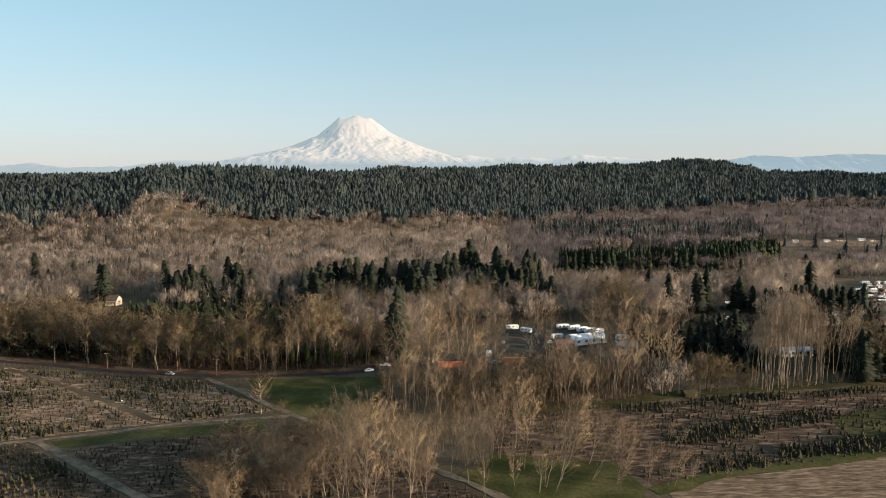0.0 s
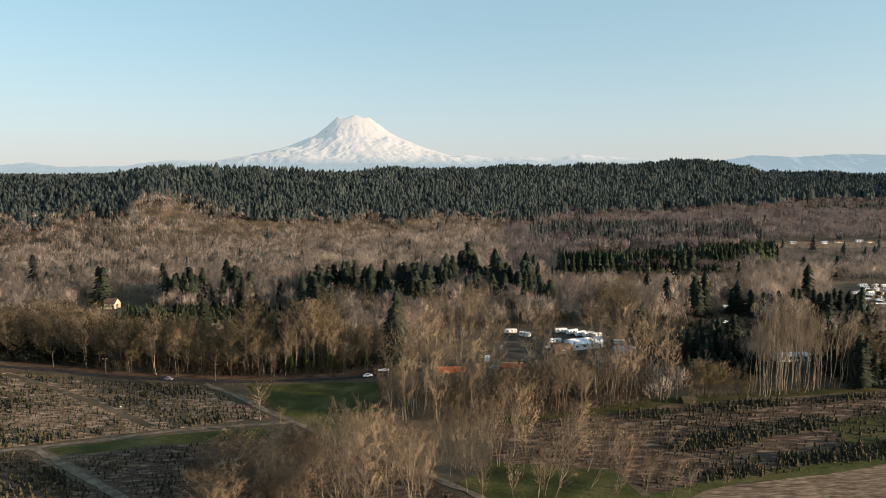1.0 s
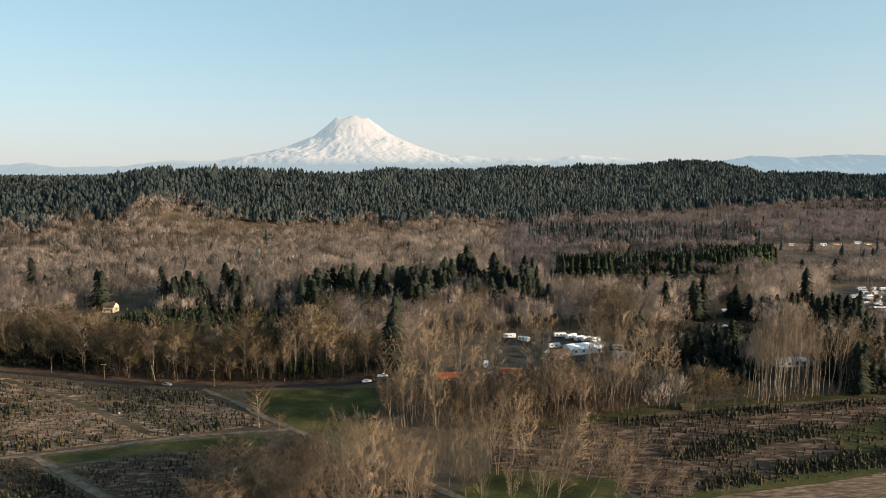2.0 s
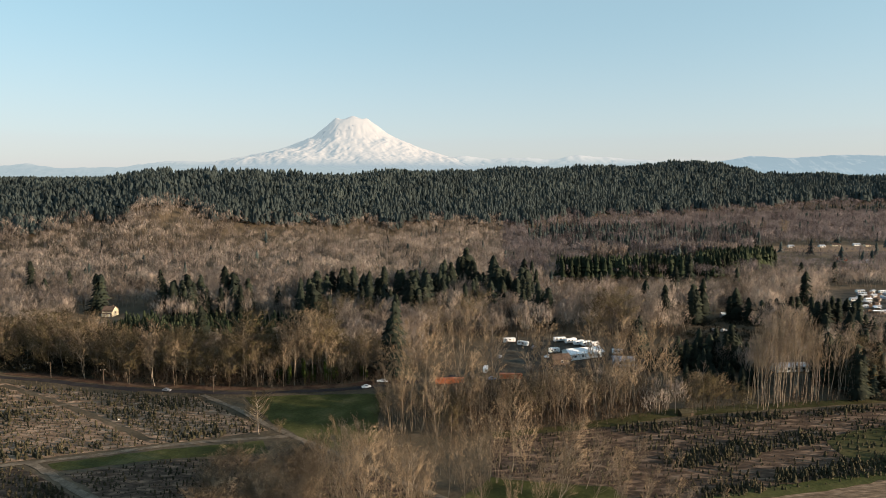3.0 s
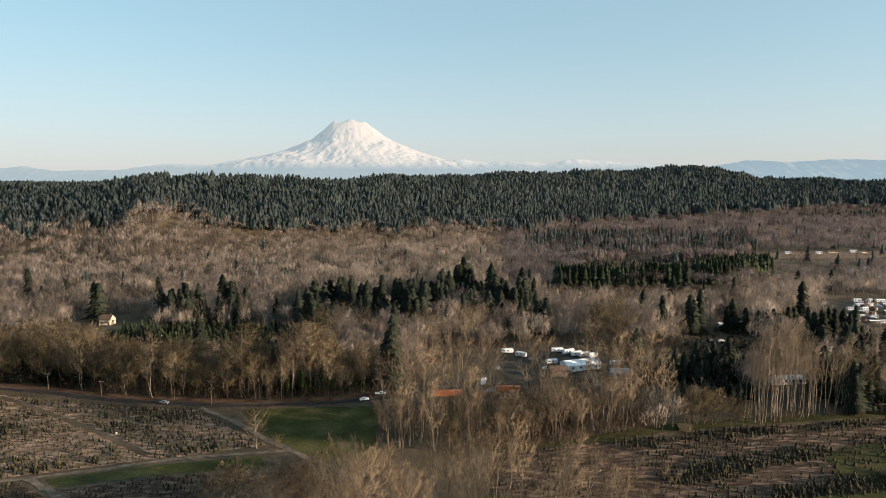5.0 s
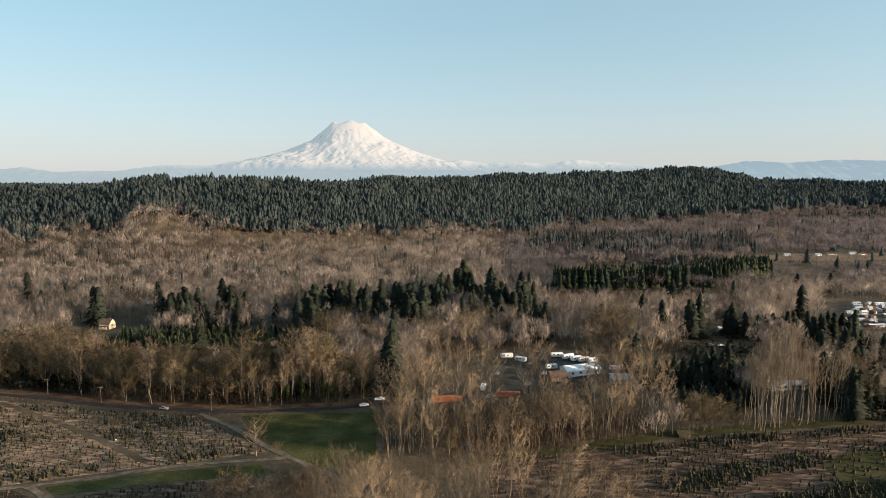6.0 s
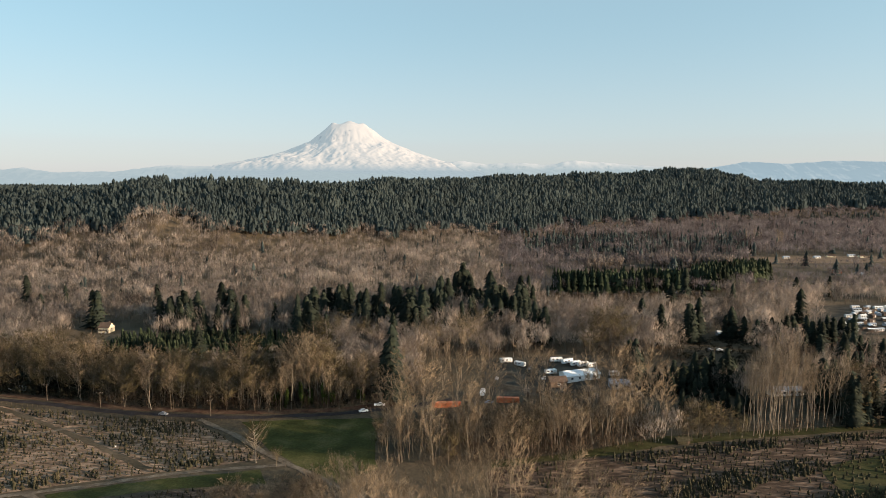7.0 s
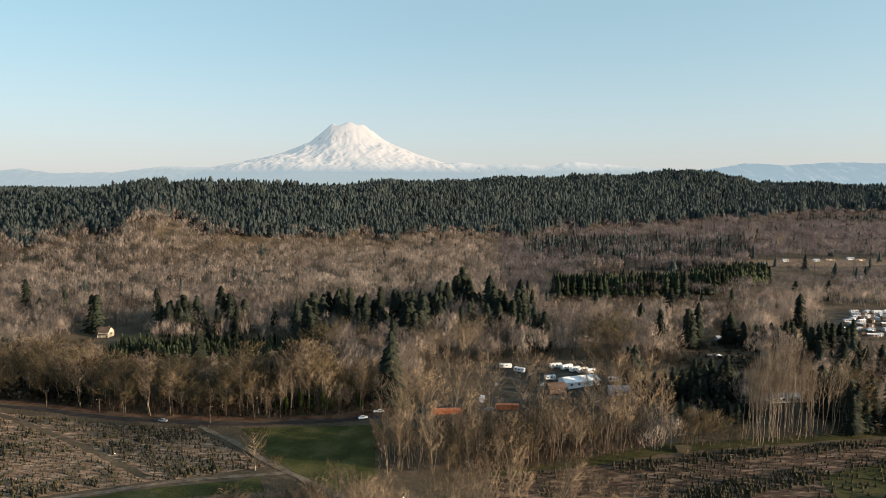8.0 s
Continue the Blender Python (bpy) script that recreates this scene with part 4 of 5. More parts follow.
# tall trees standing out of it: place and height of the top
for x, y, top in [(-20, 247, 30), (-16, 249, 35), (-11.5, 249.6, 44), (-8, 251, 40), (-2, 249, 35), (6, 257, 43), (11, 250, 33), (23, 275, 33), (26, 296, 35), (42.7, 285, 39), (47, 283, 37), (50, 256, 29), (66, 258, 42), (70, 256, 37), (73, 261, 45), (78, 257, 39), (84, 262, 42), (88, 265, 43), (92, 259, 38), (97, 262, 28)]:
    plant("cottonwood", pick.randrange(4), x, y, (top - height(x, y)) / 33.0, turned())
# shrubby clump at the field's edge
for k in range(16):
    plant(("maple", "alder")[k % 2], pick.randrange(4), 103 + 1.25 * k, 259 + pick.uniform(-1, 5), pick.uniform(0.45, 0.62), turned())
for x in (125, 127, 130):
    plant("maple", pick.randrange(4), x, 259 + pick.uniform(0, 2), pick.uniform(0.3, 0.44), turned())
# clump of tall poplars
for k in range(58):
    x = 133.5 + 34 * (k + pick.random()) / 58
    plant("aspen", pick.randrange(4), x, 258.5 + (x - 134) * 0.26 + 15 * pick.random() ** 1.4, pick.uniform(0.78, 1.06) * (1 if 138 < x < 163 else 0.85), turned(), pick.gauss(0, 0.03))
for k in range(11):
    x = 169 + 1.5 * k
    plant("aspen", pick.randrange(4), x, 268 + (x - 169) * 0.3 + 5 * pick.random(), pick.uniform(0.6, 0.86), turned(), 0.06 + pick.gauss(0, 0.04))
# cedars added among the bare trees to darken a stand that lies in shade
px, py = spots(rng, 183, 206, 270, 302, 4.6)
for x, y in zip(px, py):
    plant(pick.choice(("alder", "maple", "cedar")), pick.choice((1, 3)), x, y, pick.uniform(0.5, 0.85), turned())
# firs in groups: place, how many, how far they spread, size
for x, y, n, wide, size in [(-276, 505, 2, 4, 0.95), (-190, 478, 1, 0, 0.75), (-178, 478, 1, 0, 0.72), (-166, 475, 1, 0, 0.75), (-205, 508, 8, 9, 0.9), (-181, 529, 2, 4, 1.0), (-166, 504, 9, 12, 0.95),
                            (-96, 459, 6, 9, 1.0), (-80, 512, 11, 15, 1.0), (-54, 480, 8, 10, 1.05), (-29, 485, 6, 9, 1.05), (-18, 446, 7, 9, 1.0), (-10, 474, 6, 9, 1.0)]:
    for k in range(n):
        plant("fir", pick.randrange(5), x + pick.gauss(0, 0.6) * wide * (k > 0), y + pick.gauss(0, 0.5) * wide * (k > 0), 1.12 * size * (1 if k == 0 else pick.uniform(0.7, 1.0)), turned())
for x, y, n, wide, size in [(4, 538, 6, 9, 1.05), (0, 482, 7, 9, 1.0), (25, 585, 5, 7, 1.2), (20, 560, 8, 11, 1.05), (47, 550, 7, 9, 1.1), (46, 505, 11, 12, 1.0), (64, 490, 7, 9, 1.0), (70, 520, 5, 6, 1.1), (68, 434, 6, 9, 0.9),
                            (-24, 327, 1, 0, 1.2), (-27, 332, 2, 3, 0.9), (180, 427, 2, 5, 0.95), (235, 416, 13, 14, 0.62), (215, 416, 2, 3, 0.55), (284, 485, 1, 0, 0.85), (247, 366, 15, 18, 0.6)]:
    for k in range(n):
        plant("fir", pick.randrange(5), x + pick.gauss(0, 0.6) * wide * (k > 0), y + pick.gauss(0, 0.5) * wide * (k > 0), 1.12 * size * (1 if k == 0 else pick.uniform(0.6, 0.95)), turned())
for x, y, n, wide, size in [(172, 424, 5, 8, 0.85), (206, 434, 5, 9, 0.72), (228, 345, 6, 12, 0.7), (148, 315, 8, 9, 0.74)]:
    for k in range(n):
        plant("fir", pick.randrange(5), x + pick.gauss(0, 0.6) * wide * (k > 0), y + pick.gauss(0, 0.5) * wide * (k > 0), 1.12 * size * (1 if k == 0 else pick.uniform(0.6, 0.95)), turned())
# the last five are added to darken the roadside wood where it lies in shade
for x, y, size in [(-535, 864, 0.45), (-518, 868, 0.4), (-508, 860, 0.42), (-103, 362, 0.5), (-110, 364, 0.45), (-97, 366, 0.5), (-248, 368, 0.6), (-240, 364, 0.55), (-231, 362, 0.62), (-257, 372, 0.66), (-264, 378, 0.6)]:
    plant("fir", pick.randrange(5), x, y, size, turned())
for x, y in zip(fir_x, fir_y):
    if not inside(x, y, [(-262, 400), (-262, 500), (-120, 455), (-130, 420)]):  # the house stands in the sun
        plant("fir", pick.randrange(5), x, y, pick.uniform(0.6, 1.1), turned())
for x, y in [*zip(*spots(rng, 120, 152, 286, 300, 5.5)), *zip(*spots(rng, 110, 140, 314, 330, 5.0))]:
    plant("cedar", pick.choice((1, 3)), x, y, pick.uniform(0.26, 0.42), turned())
for x, y in zip(*spots(rng, -105, 85, 436, 560, 13)):
    if pick.random() < 0.42:
        plant("fir", pick.randrange(5), x, y, pick.uniform(0.55, 0.98), turned())
# spreading maples in the middle of the wood
for x, y, size in [(108, 413, 1.0), (118, 416, 1.05), (121, 396, 0.95), (95, 384, 0.9), (26, 424, 1.0), (18, 408, 0.95), (-77, 423, 0.95), (-67, 427, 1.0), (-46, 412, 0.9), (-3, 410, 0.85), (-84, 418, 0.85), (101, 400, 0.95), (113, 404, 0.9)]:
    plant("maple", pick.randrange(4), x, y, size, turned())
# trees standing in the paddock
for x, y, size in [(-8, 345, 0.8), (-3, 362, 0.9), (3, 338, 0.75), (8, 372, 0.85), (14, 352, 0.7), (19, 384, 0.9), (24, 342, 0.8), (-9, 385, 0.8), (28, 372, 0.75)]:
    plant(("alder", "cottonwood")[int(x) % 2], pick.randrange(4), x, y, size, turned())
# golden poplars far across the valley
for k in range(7):
    plant("aspen", pick.randrange(4), 550 + 5 * k, 1122 + pick.uniform(-4, 4), pick.uniform(0.75, 0.95), turned())
plant("fan", 0, 574, 1050, 1.05, 0.3)
plant("fan", 1, 579, 1055, 0.95, 1.3)
# trees of the foreground: height of the tops along the row
NEAR_TOPS = [(-62, 12), (-45, 20), (-30, 23), (-12, 20), (1, 21), (11, 26), (24, 25), (36, 25), (48, 23), (60, 18), (75, 13), (92, 9)]
for k in range(62):
    x, y = -58 + k * 2.4 + pick.uniform(-1.5, 1.5), 178 + 34 * pick.random()
    top = curve_at(x, NEAR_TOPS) * (pick.uniform(0.85, 1.04) if k % 3 else pick.uniform(0.45, 0.8))
    plant("fan", pick.randrange(6), x, y, (float(top) - height(x, y)) / 33.0, turned(), 0.0 if x < 30 else pick.uniform(0.10, 0.42))
for x, y, top in [(-22, 166, 37), (-20, 163, 34), (-26, 168, 33), (-15, 171, 27), (-10, 173, 27), (-29, 171, 27), (-5, 176, 23)]:
    plant("fan", pick.randrange(6), x, y, (top - height(x, y)) / 33.0, turned())
for k in range(30):
    x, y = -74 + k * 1.2 + pick.uniform(-1.2, 1.2), 172 + 36 * pick.random()
    plant("willow", pick.randrange(4), x, y, pick.uniform(0.58, 0.9), turned(), -0.08)
plant("lone", 1, -75.5, 254, 1.0, 0.4)
# dark firs round the clearing and below the trailer park
for x, y, n, wide, size in [(126, 322, 7, 9, 0.62), (118, 352, 4, 8, 0.7), (262, 424, 9, 15, 0.62), (238, 396, 6, 12, 0.6), (286, 432, 5, 8, 0.5), (-207, 493, 7, 9, 0.85)]:
    for k in range(n):
        plant("fir", pick.randrange(5), x + pick.gauss(0, 0.7) * wide, y + pick.gauss(0, 0.5) * wide, size * pick.uniform(0.7, 1.15), turned())
plant("lone", 2, -66, 250, 0.45, 1.0)


# ======================= tree farm =======================
def rows_of(poly, dx, dy, seed, keep, size, turn=0.0):
    r = np.random.default_rng(seed)
    xs = [p[0] for p in poly]
    ys = [p[1] for p in poly]
    cx, cy, reach = sum(xs) / len(xs), sum(ys) / len(ys), 160
    gx, gy = np.meshgrid(np.arange(-reach, reach, dx), np.arange(-reach, reach, dy))
    c, s = math.cos(turn), math.sin(turn)
    x, y = (cx + c * gx - s * gy).ravel(), (cy + s * gx + c * gy).ravel()
    x, y = x + r.normal(0, 0.45, x.shape), y + r.normal(0, 0.45, y.shape)
    patchy = 0.7 * lumps(x, y, 45, seed) + 0.8 * lumps(x, y, 12, seed + 50)
    ok = inside(x, y, poly) & (r.random(x.shape) < np.clip(keep + 0.22 * patchy, 0.04, 1))
    for line, gap in ((DRIVE, 3), (TRACK, 3), (LANE, 3), (RUT, 2.5), (SIDE_RUT, 2)):
        for (ax, ay), (bx_, by_) in zip(line, line[1:]):
            ll = (bx_ - ax) ** 2 + (by_ - ay) ** 2
            tt = np.clip(((x - ax) * (bx_ - ax) + (y - ay) * (by_ - ay)) / ll, 0, 1)
            ok &= np.hypot(x - ax - tt * (bx_ - ax), y - ay - tt * (by_ - ay)) > gap
    x, y = x[ok], y[ok]
    return x, y, size * r.uniform(0.45, 1.3, len(x)) * (1 + 0.28 * lumps(x, y, 38, seed))


BLOCKS = [("west", FIELD_WEST, 1.9, 2.3, 21, 0.9, 1.9, -0.25), ("mid", FIELD_MID, 1.9, 2.3, 22, 0.85, 1.4, 0.2), ("corner", FIELD_CORNER, 1.8, 2.2, 23, 0.95, 1.8, 0.5), ("east", FIELD_EAST, 2.0, 2.4, 24, 0.6, 1.5, 0.2),
          ("a", [(70, 246), (142, 256), (215, 264), (215, 258), (142, 249), (72, 239)], 1.5, 1.7, 25, 0.6, 2.1, 0.15),
          ("b", [(78, 216), (108, 228), (150, 239), (152, 229), (110, 215), (82, 207)], 1.5, 1.7, 26, 0.8, 2.2, 0.2),
          ("c", [(108, 195), (112, 203), (150, 211), (190, 214), (190, 206), (147, 199)], 1.4, 1.6, 27, 1.0, 2.4, 0.15),
          ("d", [(82, 187), (84, 193), (102, 197), (103, 190)], 1.4, 1.6, 28, 1.0, 2.4, 0.15)]
farm_x, farm_y, farm_s = (np.concatenate(c) for c in zip(*[rows_of(p, dx, dy, seed, keep, size, turn) for _, p, dx, dy, seed, keep, size, turn in BLOCKS]))
small_kinds = [fir(500 + k, 1.0, 0.40, 4, 4, 0.03) for k in range(6)]
near = np.argsort(np.hypot(farm_x - 100, farm_y - 200))[:300]
single = np.zeros(len(farm_x), bool)
single[near] = True
forest("farm_firs", small_kinds, farm_x[~single], farm_y[~single], farm_s[~single], M["fir_small"], "rows of small green farm firs", rng, "small firs", stands=0.3)
firsts = []
for v, f, _, nrm in small_kinds:
    firsts.append(mesh_object("small_fir", v, f, M["fir_small"], normals=nrm))
for k, (x, y, c) in enumerate(zip(farm_x[single], farm_y[single], farm_s[single])):
    ob = firsts[k] if k < 6 else new("small_fir", firsts[k % 6].data)
    tagged(ob, "small dark green fir in a planted row", "fir", "planted fir rows")
    ob.location, ob.rotation_euler, ob.scale = (x, y, height(x, y) - 0.05), (0, 0, k * 1.7), (c, c, c)


# weeds between the rows
wx, wy = spots(rng, -240, 230, 150, 345, 2.6)
ok = in_any(wx, wy, [FIELD_WEST, FIELD_MID, FIELD_CORNER, FIELD_EAST]) & (rng.random(len(wx)) < np.clip(0.6 + 0.4 * lumps(wx, wy, 20, 55), 0.1, 1))
forest("weeds", [shrub(800 + k, 9) for k in range(6)], wx[ok], wy[ok], rng.uniform(0.5, 1.3, ok.sum()), M["brush"], "tufts of brown weeds between the tree rows", rng, "weeds")


# dark brush added to deepen the shade on the mid and corner fields
wx, wy = spots(rng, -240, 25, 130, 240, 1.5)
ok = in_any(wx, wy, [FIELD_MID, FIELD_CORNER]) & (rng.random(len(wx)) < np.clip(0.5 + 0.45 * lumps(wx, wy, 30, 57), 0.05, 1))
forest("heather", [shrub(820 + k, 9) for k in range(6)], wx[ok], wy[ok], rng.uniform(0.5, 1.2, ok.sum()), M["dark_brush"], "low dark brush added between the tree rows to deepen shade", rng, "weeds")


# ======================= buildings and vehicles =======================
M.update({
    "cream": shade("cream", [(0.60, 0.52, 0.38), (0.70, 0.62, 0.46)], 0.4, fine=3.0),
    "white_wall": shade("white_wall", [(0.66, 0.66, 0.64), (0.78, 0.78, 0.76)], 0.4, rough=0.6, fine=2.0),
    "white_roof": shade("white_roof", [(0.62, 0.63, 0.64), (0.80, 0.80, 0.80)], 0.3, rough=0.5, fine=1.5),
    "brown_roof": shade("brown_roof", [(0.07, 0.05, 0.04), (0.12, 0.085, 0.065)], 0.5, fine=3.0),
    "grey_roof": shade("grey_roof", [(0.22, 0.25, 0.29), (0.34, 0.37, 0.41)], 0.4, rough=0.6, fine=2.0),
    "brown_wall": shade("brown_wall", [(0.09, 0.065, 0.05), (0.15, 0.11, 0.085)], 0.5, fine=3.0),
    "grey_wall": shade("grey_wall", [(0.25, 0.27, 0.30), (0.36, 0.38, 0.41)], 0.4, fine=2.0),
    "red_wall": shade("red_wall", [(0.30, 0.07, 0.045), (0.40, 0.10, 0.06)], 0.5, fine=2.0),
    "tan_wall": shade("tan_wall", [(0.42, 0.30, 0.17), (0.52, 0.38, 0.22)], 0.5, fine=2.0),
    "rust": shade("rust", [(0.32, 0.085, 0.035), (0.45, 0.13, 0.055), (0.52, 0.19, 0.09)], 0.6, fine=2.5, rough=0.7),
    "glass": shade("glass", [(0.02, 0.025, 0.03), (0.035, 0.04, 0.045)], 1.0, rough=0.1),
    "tyre": shade("tyre", [(0.018, 0.018, 0.018), (0.03, 0.03, 0.03)], 2.0),
    "trim": shade("trim", [(0.5, 0.5, 0.48), (0.6, 0.6, 0.58)], 1.0),
    "paint_white": shade("paint_white", [(0.72, 0.73, 0.74), (0.8, 0.8, 0.8)], 0.6, rough=0.3),
    "paint_grey": shade("paint_grey", [(0.16, 0.17, 0.19), (0.22, 0.23, 0.25)], 0.6, rough=0.3),
    "paint_blue": shade("paint_blue", [(0.10, 0.16, 0.28), (0.14, 0.21, 0.34)], 0.6, rough=0.3),
    "stripe": shade("stripe", [(0.25, 0.22, 0.2), (0.32, 0.28, 0.24)], 0.8, rough=0.4),
    "pole_wood": shade("pole_wood", [(0.075, 0.058, 0.044), (0.13, 0.105, 0.082)], 0.8, fine=3.0),
    "pale_wood": shade("pale_wood", [(0.20, 0.17, 0.14), (0.32, 0.28, 0.23)], 0.8, fine=3.0),
    "moss_wood": shade("moss_wood", [(0.030, 0.028, 0.018), (0.055, 0.050, 0.032)], 0.8, fine=3.0),
})


def box(w, d, h, at=(0, 0, 0), bevel=0.0, taper=1.0):
    """A box standing on at, its corners rounded and its top drawn in."""
    bm = bmesh.new()
    bmesh.ops.create_cube(bm, size=1.0)
    for v in bm.verts:
        k = taper if v.co.z > 0 else 1.0
        v.co = Vector((v.co.x * w * k, v.co.y * d * k, (v.co.z + 0.5) * h))
    if bevel:
        bmesh.ops.bevel(bm, geom=bm.edges[:], offset=bevel, segments=2, affect="EDGES")
    bmesh.ops.translate(bm, verts=bm.verts[:], vec=at)
    return bm


def disc(r, wide, at, sides=12):
    """A wheel lying across the y axis."""
    bm = bmesh.new()
    bmesh.ops.create_cone(bm, cap_ends=True, segments=sides, radius1=r, radius2=r, depth=wide)
    bmesh.ops.rotate(bm, verts=bm.verts[:], cent=(0, 0, 0), matrix=Matrix.Rotation(math.pi / 2, 3, "X"))
    bmesh.ops.translate(bm, verts=bm.verts[:], vec=at)
    return bm


def gable(w, d, h, up):
    """Walls of a house w long and d deep, with gables at both ends."""
    bm = bmesh.new()
    rings = []
    for x in (-w / 2, w / 2):
        rings.append([bm.verts.new(p) for p in ((x, -d / 2, 0), (x, d / 2, 0), (x, d / 2, h), (x, 0, h + up), (x, -d / 2, h))])
    a, b = rings
    bm.faces.new(a[::-1])
    bm.faces.new(b)
    for k in range(5):
        bm.faces.new((a[k], a[(k + 1) % 5], b[(k + 1) % 5], b[k]))
    bmesh.ops.recalc_face_normals(bm, faces=bm.faces[:])
    return bm


def slope(w, d, h, up, side, over=0.5, thick=0.18):
    """One side of a pitched roof, as a slab."""
    bm = bmesh.new()
    run = math.hypot(d / 2, up)
    n = Vector((0, side * up, d / 2)) / run
    eave = Vector((0, side * (d / 2 + over), h - over * up / (d / 2)))
    ridge = Vector((0, 0, h + up))
    vs = []
    for x in (-w / 2 - over, w / 2 + over):
        for p in (eave, ridge):
            for k in (0.02, thick):
                q = p + n * k
                vs.append(bm.verts.new((x, q.y, q.z)))
    bmesh.ops.convex_hull(bm, input=vs)
    return bm


def stand(name, x, y, turn, label, category, group="", lift=0.0):
    ob = new(name)
    ob.location, ob.rotation_euler = (x, y, height(x, y) + lift), (0, 0, radians(turn))
    return tagged(ob, label, category, group)


def house(name, x, y, turn, w, d, h, up, wall, roof, label, category="house", group="", windows=3, chimney=False):
    top = stand(name, x, y, turn, label, category, group, -0.15)
    part("wall", gable(w, d, h, up), M[wall], top)
    for side in (-1, 1):
        r = part("roof", slope(w, d, h, up, side), M[roof], top)
        if chimney and side == 1:
            part("chimney", box(0.8, 0.8, 2.2, (w * 0.2, d * 0.18, h + up * 0.5)), M["brown_wall"], r)
    for k in range(windows):
        px_ = -w / 2 + w * (k + 0.7) / (windows + 0.4)
        win = part("window", box(1.5, 0.12, 1.3, (px_, -d / 2 - 0.03, h * 0.42)), M["trim"], top)
        part("pane", box(1.25, 0.06, 1.05, (px_, -d / 2 - 0.1, h * 0.42 + 0.12)), M["glass"], win)
    end = part("window", box(0.12, 1.6, 1.4, (w / 2 + 0.03, 0, h * 0.5)), M["trim"], top)
    part("pane", box(0.06, 1.3, 1.15, (w / 2 + 0.1, 0, h * 0.5 + 0.12)), M["glass"], end)
    part("door", box(1.0, 0.1, 2.05, (w * 0.36, -d / 2 - 0.03, 0.2)), M["brown_wall"], top)
    return top


def camper(x, y, turn, long=7.5, label="white travel trailer parked on gravel", group="parked trailers", shell="paint_white"):
    top = stand("travel_trailer", x, y, turn, label, "trailer", group, 0.05)
    part("body", box(long, 2.5, 2.5, (0, 0, 0.55), 0.28), M[shell], top)
    part("roof_vent", box(0.6, 0.6, 0.25, (long * 0.15, 0, 3.04)), M["trim"], top)
    part("stripe", box(long * 0.97, 2.53, 0.25, (0, 0, 1.0)), M["stripe"], top)
    for k in (-0.28, 0.05):
        part("window", box(1.3, 0.06, 0.7, (long * k, -1.26, 1.75)), M["glass"], top)
    part("door", box(0.75, 0.06, 1.9, (long * 0.32, -1.27, 0.7)), M["trim"], top)
    for px_ in (-0.45, 0.45):
        for py_ in (-1.1, 1.1):
            part("wheel", disc(0.36, 0.25, (px_, py_, 0.36)), M["tyre"], top)
    part("hitch", box(1.2, 0.15, 0.12, (long / 2 + 0.5, 0, 0.5)), M["tyre"], top)
    return top


def mobile_home(x, y, turn, long, wall, roof):
    top = stand("mobile_home", x, y, turn, "long low mobile home in a crowded trailer park", "mobile home", "trailer park homes", 0.0)
    part("wall", gable(long, 3.2, 2.3, 0.5), M[wall], top)
    for side in (-1, 1):
        part("roof", slope(long, 3.2, 2.3, 0.5, side, 0.2, 0.12), M[roof], top)
    part("skirting", box(long * 1.01, 3.25, 0.6), M["brown_wall"], top)
    for k in (-0.3, 0.05, 0.3):
        part("window", box(1.2, 0.08, 0.8, (long * k, -1.63, 1.2)), M["glass"], top)
    part("door", box(0.9, 0.08, 1.9, (long * 0.18, -1.64, 0.4)), M["trim"], top)
    return top


def motorcar(x, y, turn, paint, label, name="car", pickup=False, group="parked cars"):
    top = stand(name, x, y, turn, label, name.replace("_", " "), group, 0.1)
    part("body", box(4.6 if not pickup else 5.4, 1.8, 0.75, (0, 0, 0.35), 0.12), M[paint], top)
    cab = part("cabin", box(2.3 if not pickup else 1.9, 1.6, 0.62, (-0.2 if not pickup else 0.5, 0, 1.08), 0.08, 0.8), M[paint], top)
    for py_ in (-1, 1):
        part("window", box(1.7 if not pickup else 1.3, 0.05, 0.36, (-0.2 if not pickup else 0.5, py_ * 0.76, 1.2)), M["glass"], cab)
    part("windscreen", box(0.05, 1.25, 0.36, (0.83 if not pickup else 1.33, 0, 1.2)), M["glass"], cab)
    for px_ in (-1.4, 1.4):
        for py_ in (-0.85, 0.85):
            part("wheel", disc(0.34, 0.22, (px_, py_, 0.34)), M["tyre"], top)
    return top


def container(x, y, turn, long, label):
    top = stand("storage_container", x, y, turn, label, "container", "rust-orange containers", 0.06)
    part("body", box(long, 2.44, 2.6, (0, 0, 0), 0.03), M["rust"], top)
    for k in range(int(long / 1.2)):
        part("rib", box(0.5, 0.06, 2.2, (-long / 2 + 0.7 + k * 1.2, -1.25, 0.2)), M["rust"], top)
    for py_ in (-0.6, 0.6):
        part("door", box(0.06, 1.1, 2.3, (long / 2 + 0.03, py_, 0.12)), M["rust"], top)
    return top


def utility_pole(x, y, h, turn=0.0, group="utility poles", arms=1):
    top = stand("utility_pole", x, y, turn, "weathered brown wooden utility pole with crossarm", "pole", group, -0.3)
    s = Soup()
    s.limb(Vector((0, 0, 0)), Vector((0.05, 0, h)), 0.2, 0.13, 8)
    mesh_object("post", *s.arrays(), M["pole_wood"], top)
    for k in range(arms):
        arm = part("crossarm", box(2.6, 0.14, 0.16, (0, 0.16, h - 0.5 - 1.1 * k)), M["pole_wood"], top)
        for px_ in (-1.2, -0.5, 0.5, 1.2):
            part("insulator", box(0.12, 0.12, 0.2, (px_, 0.16, h - 0.34 - 1.1 * k), 0, 0.6), M["trim"], arm)
    return top


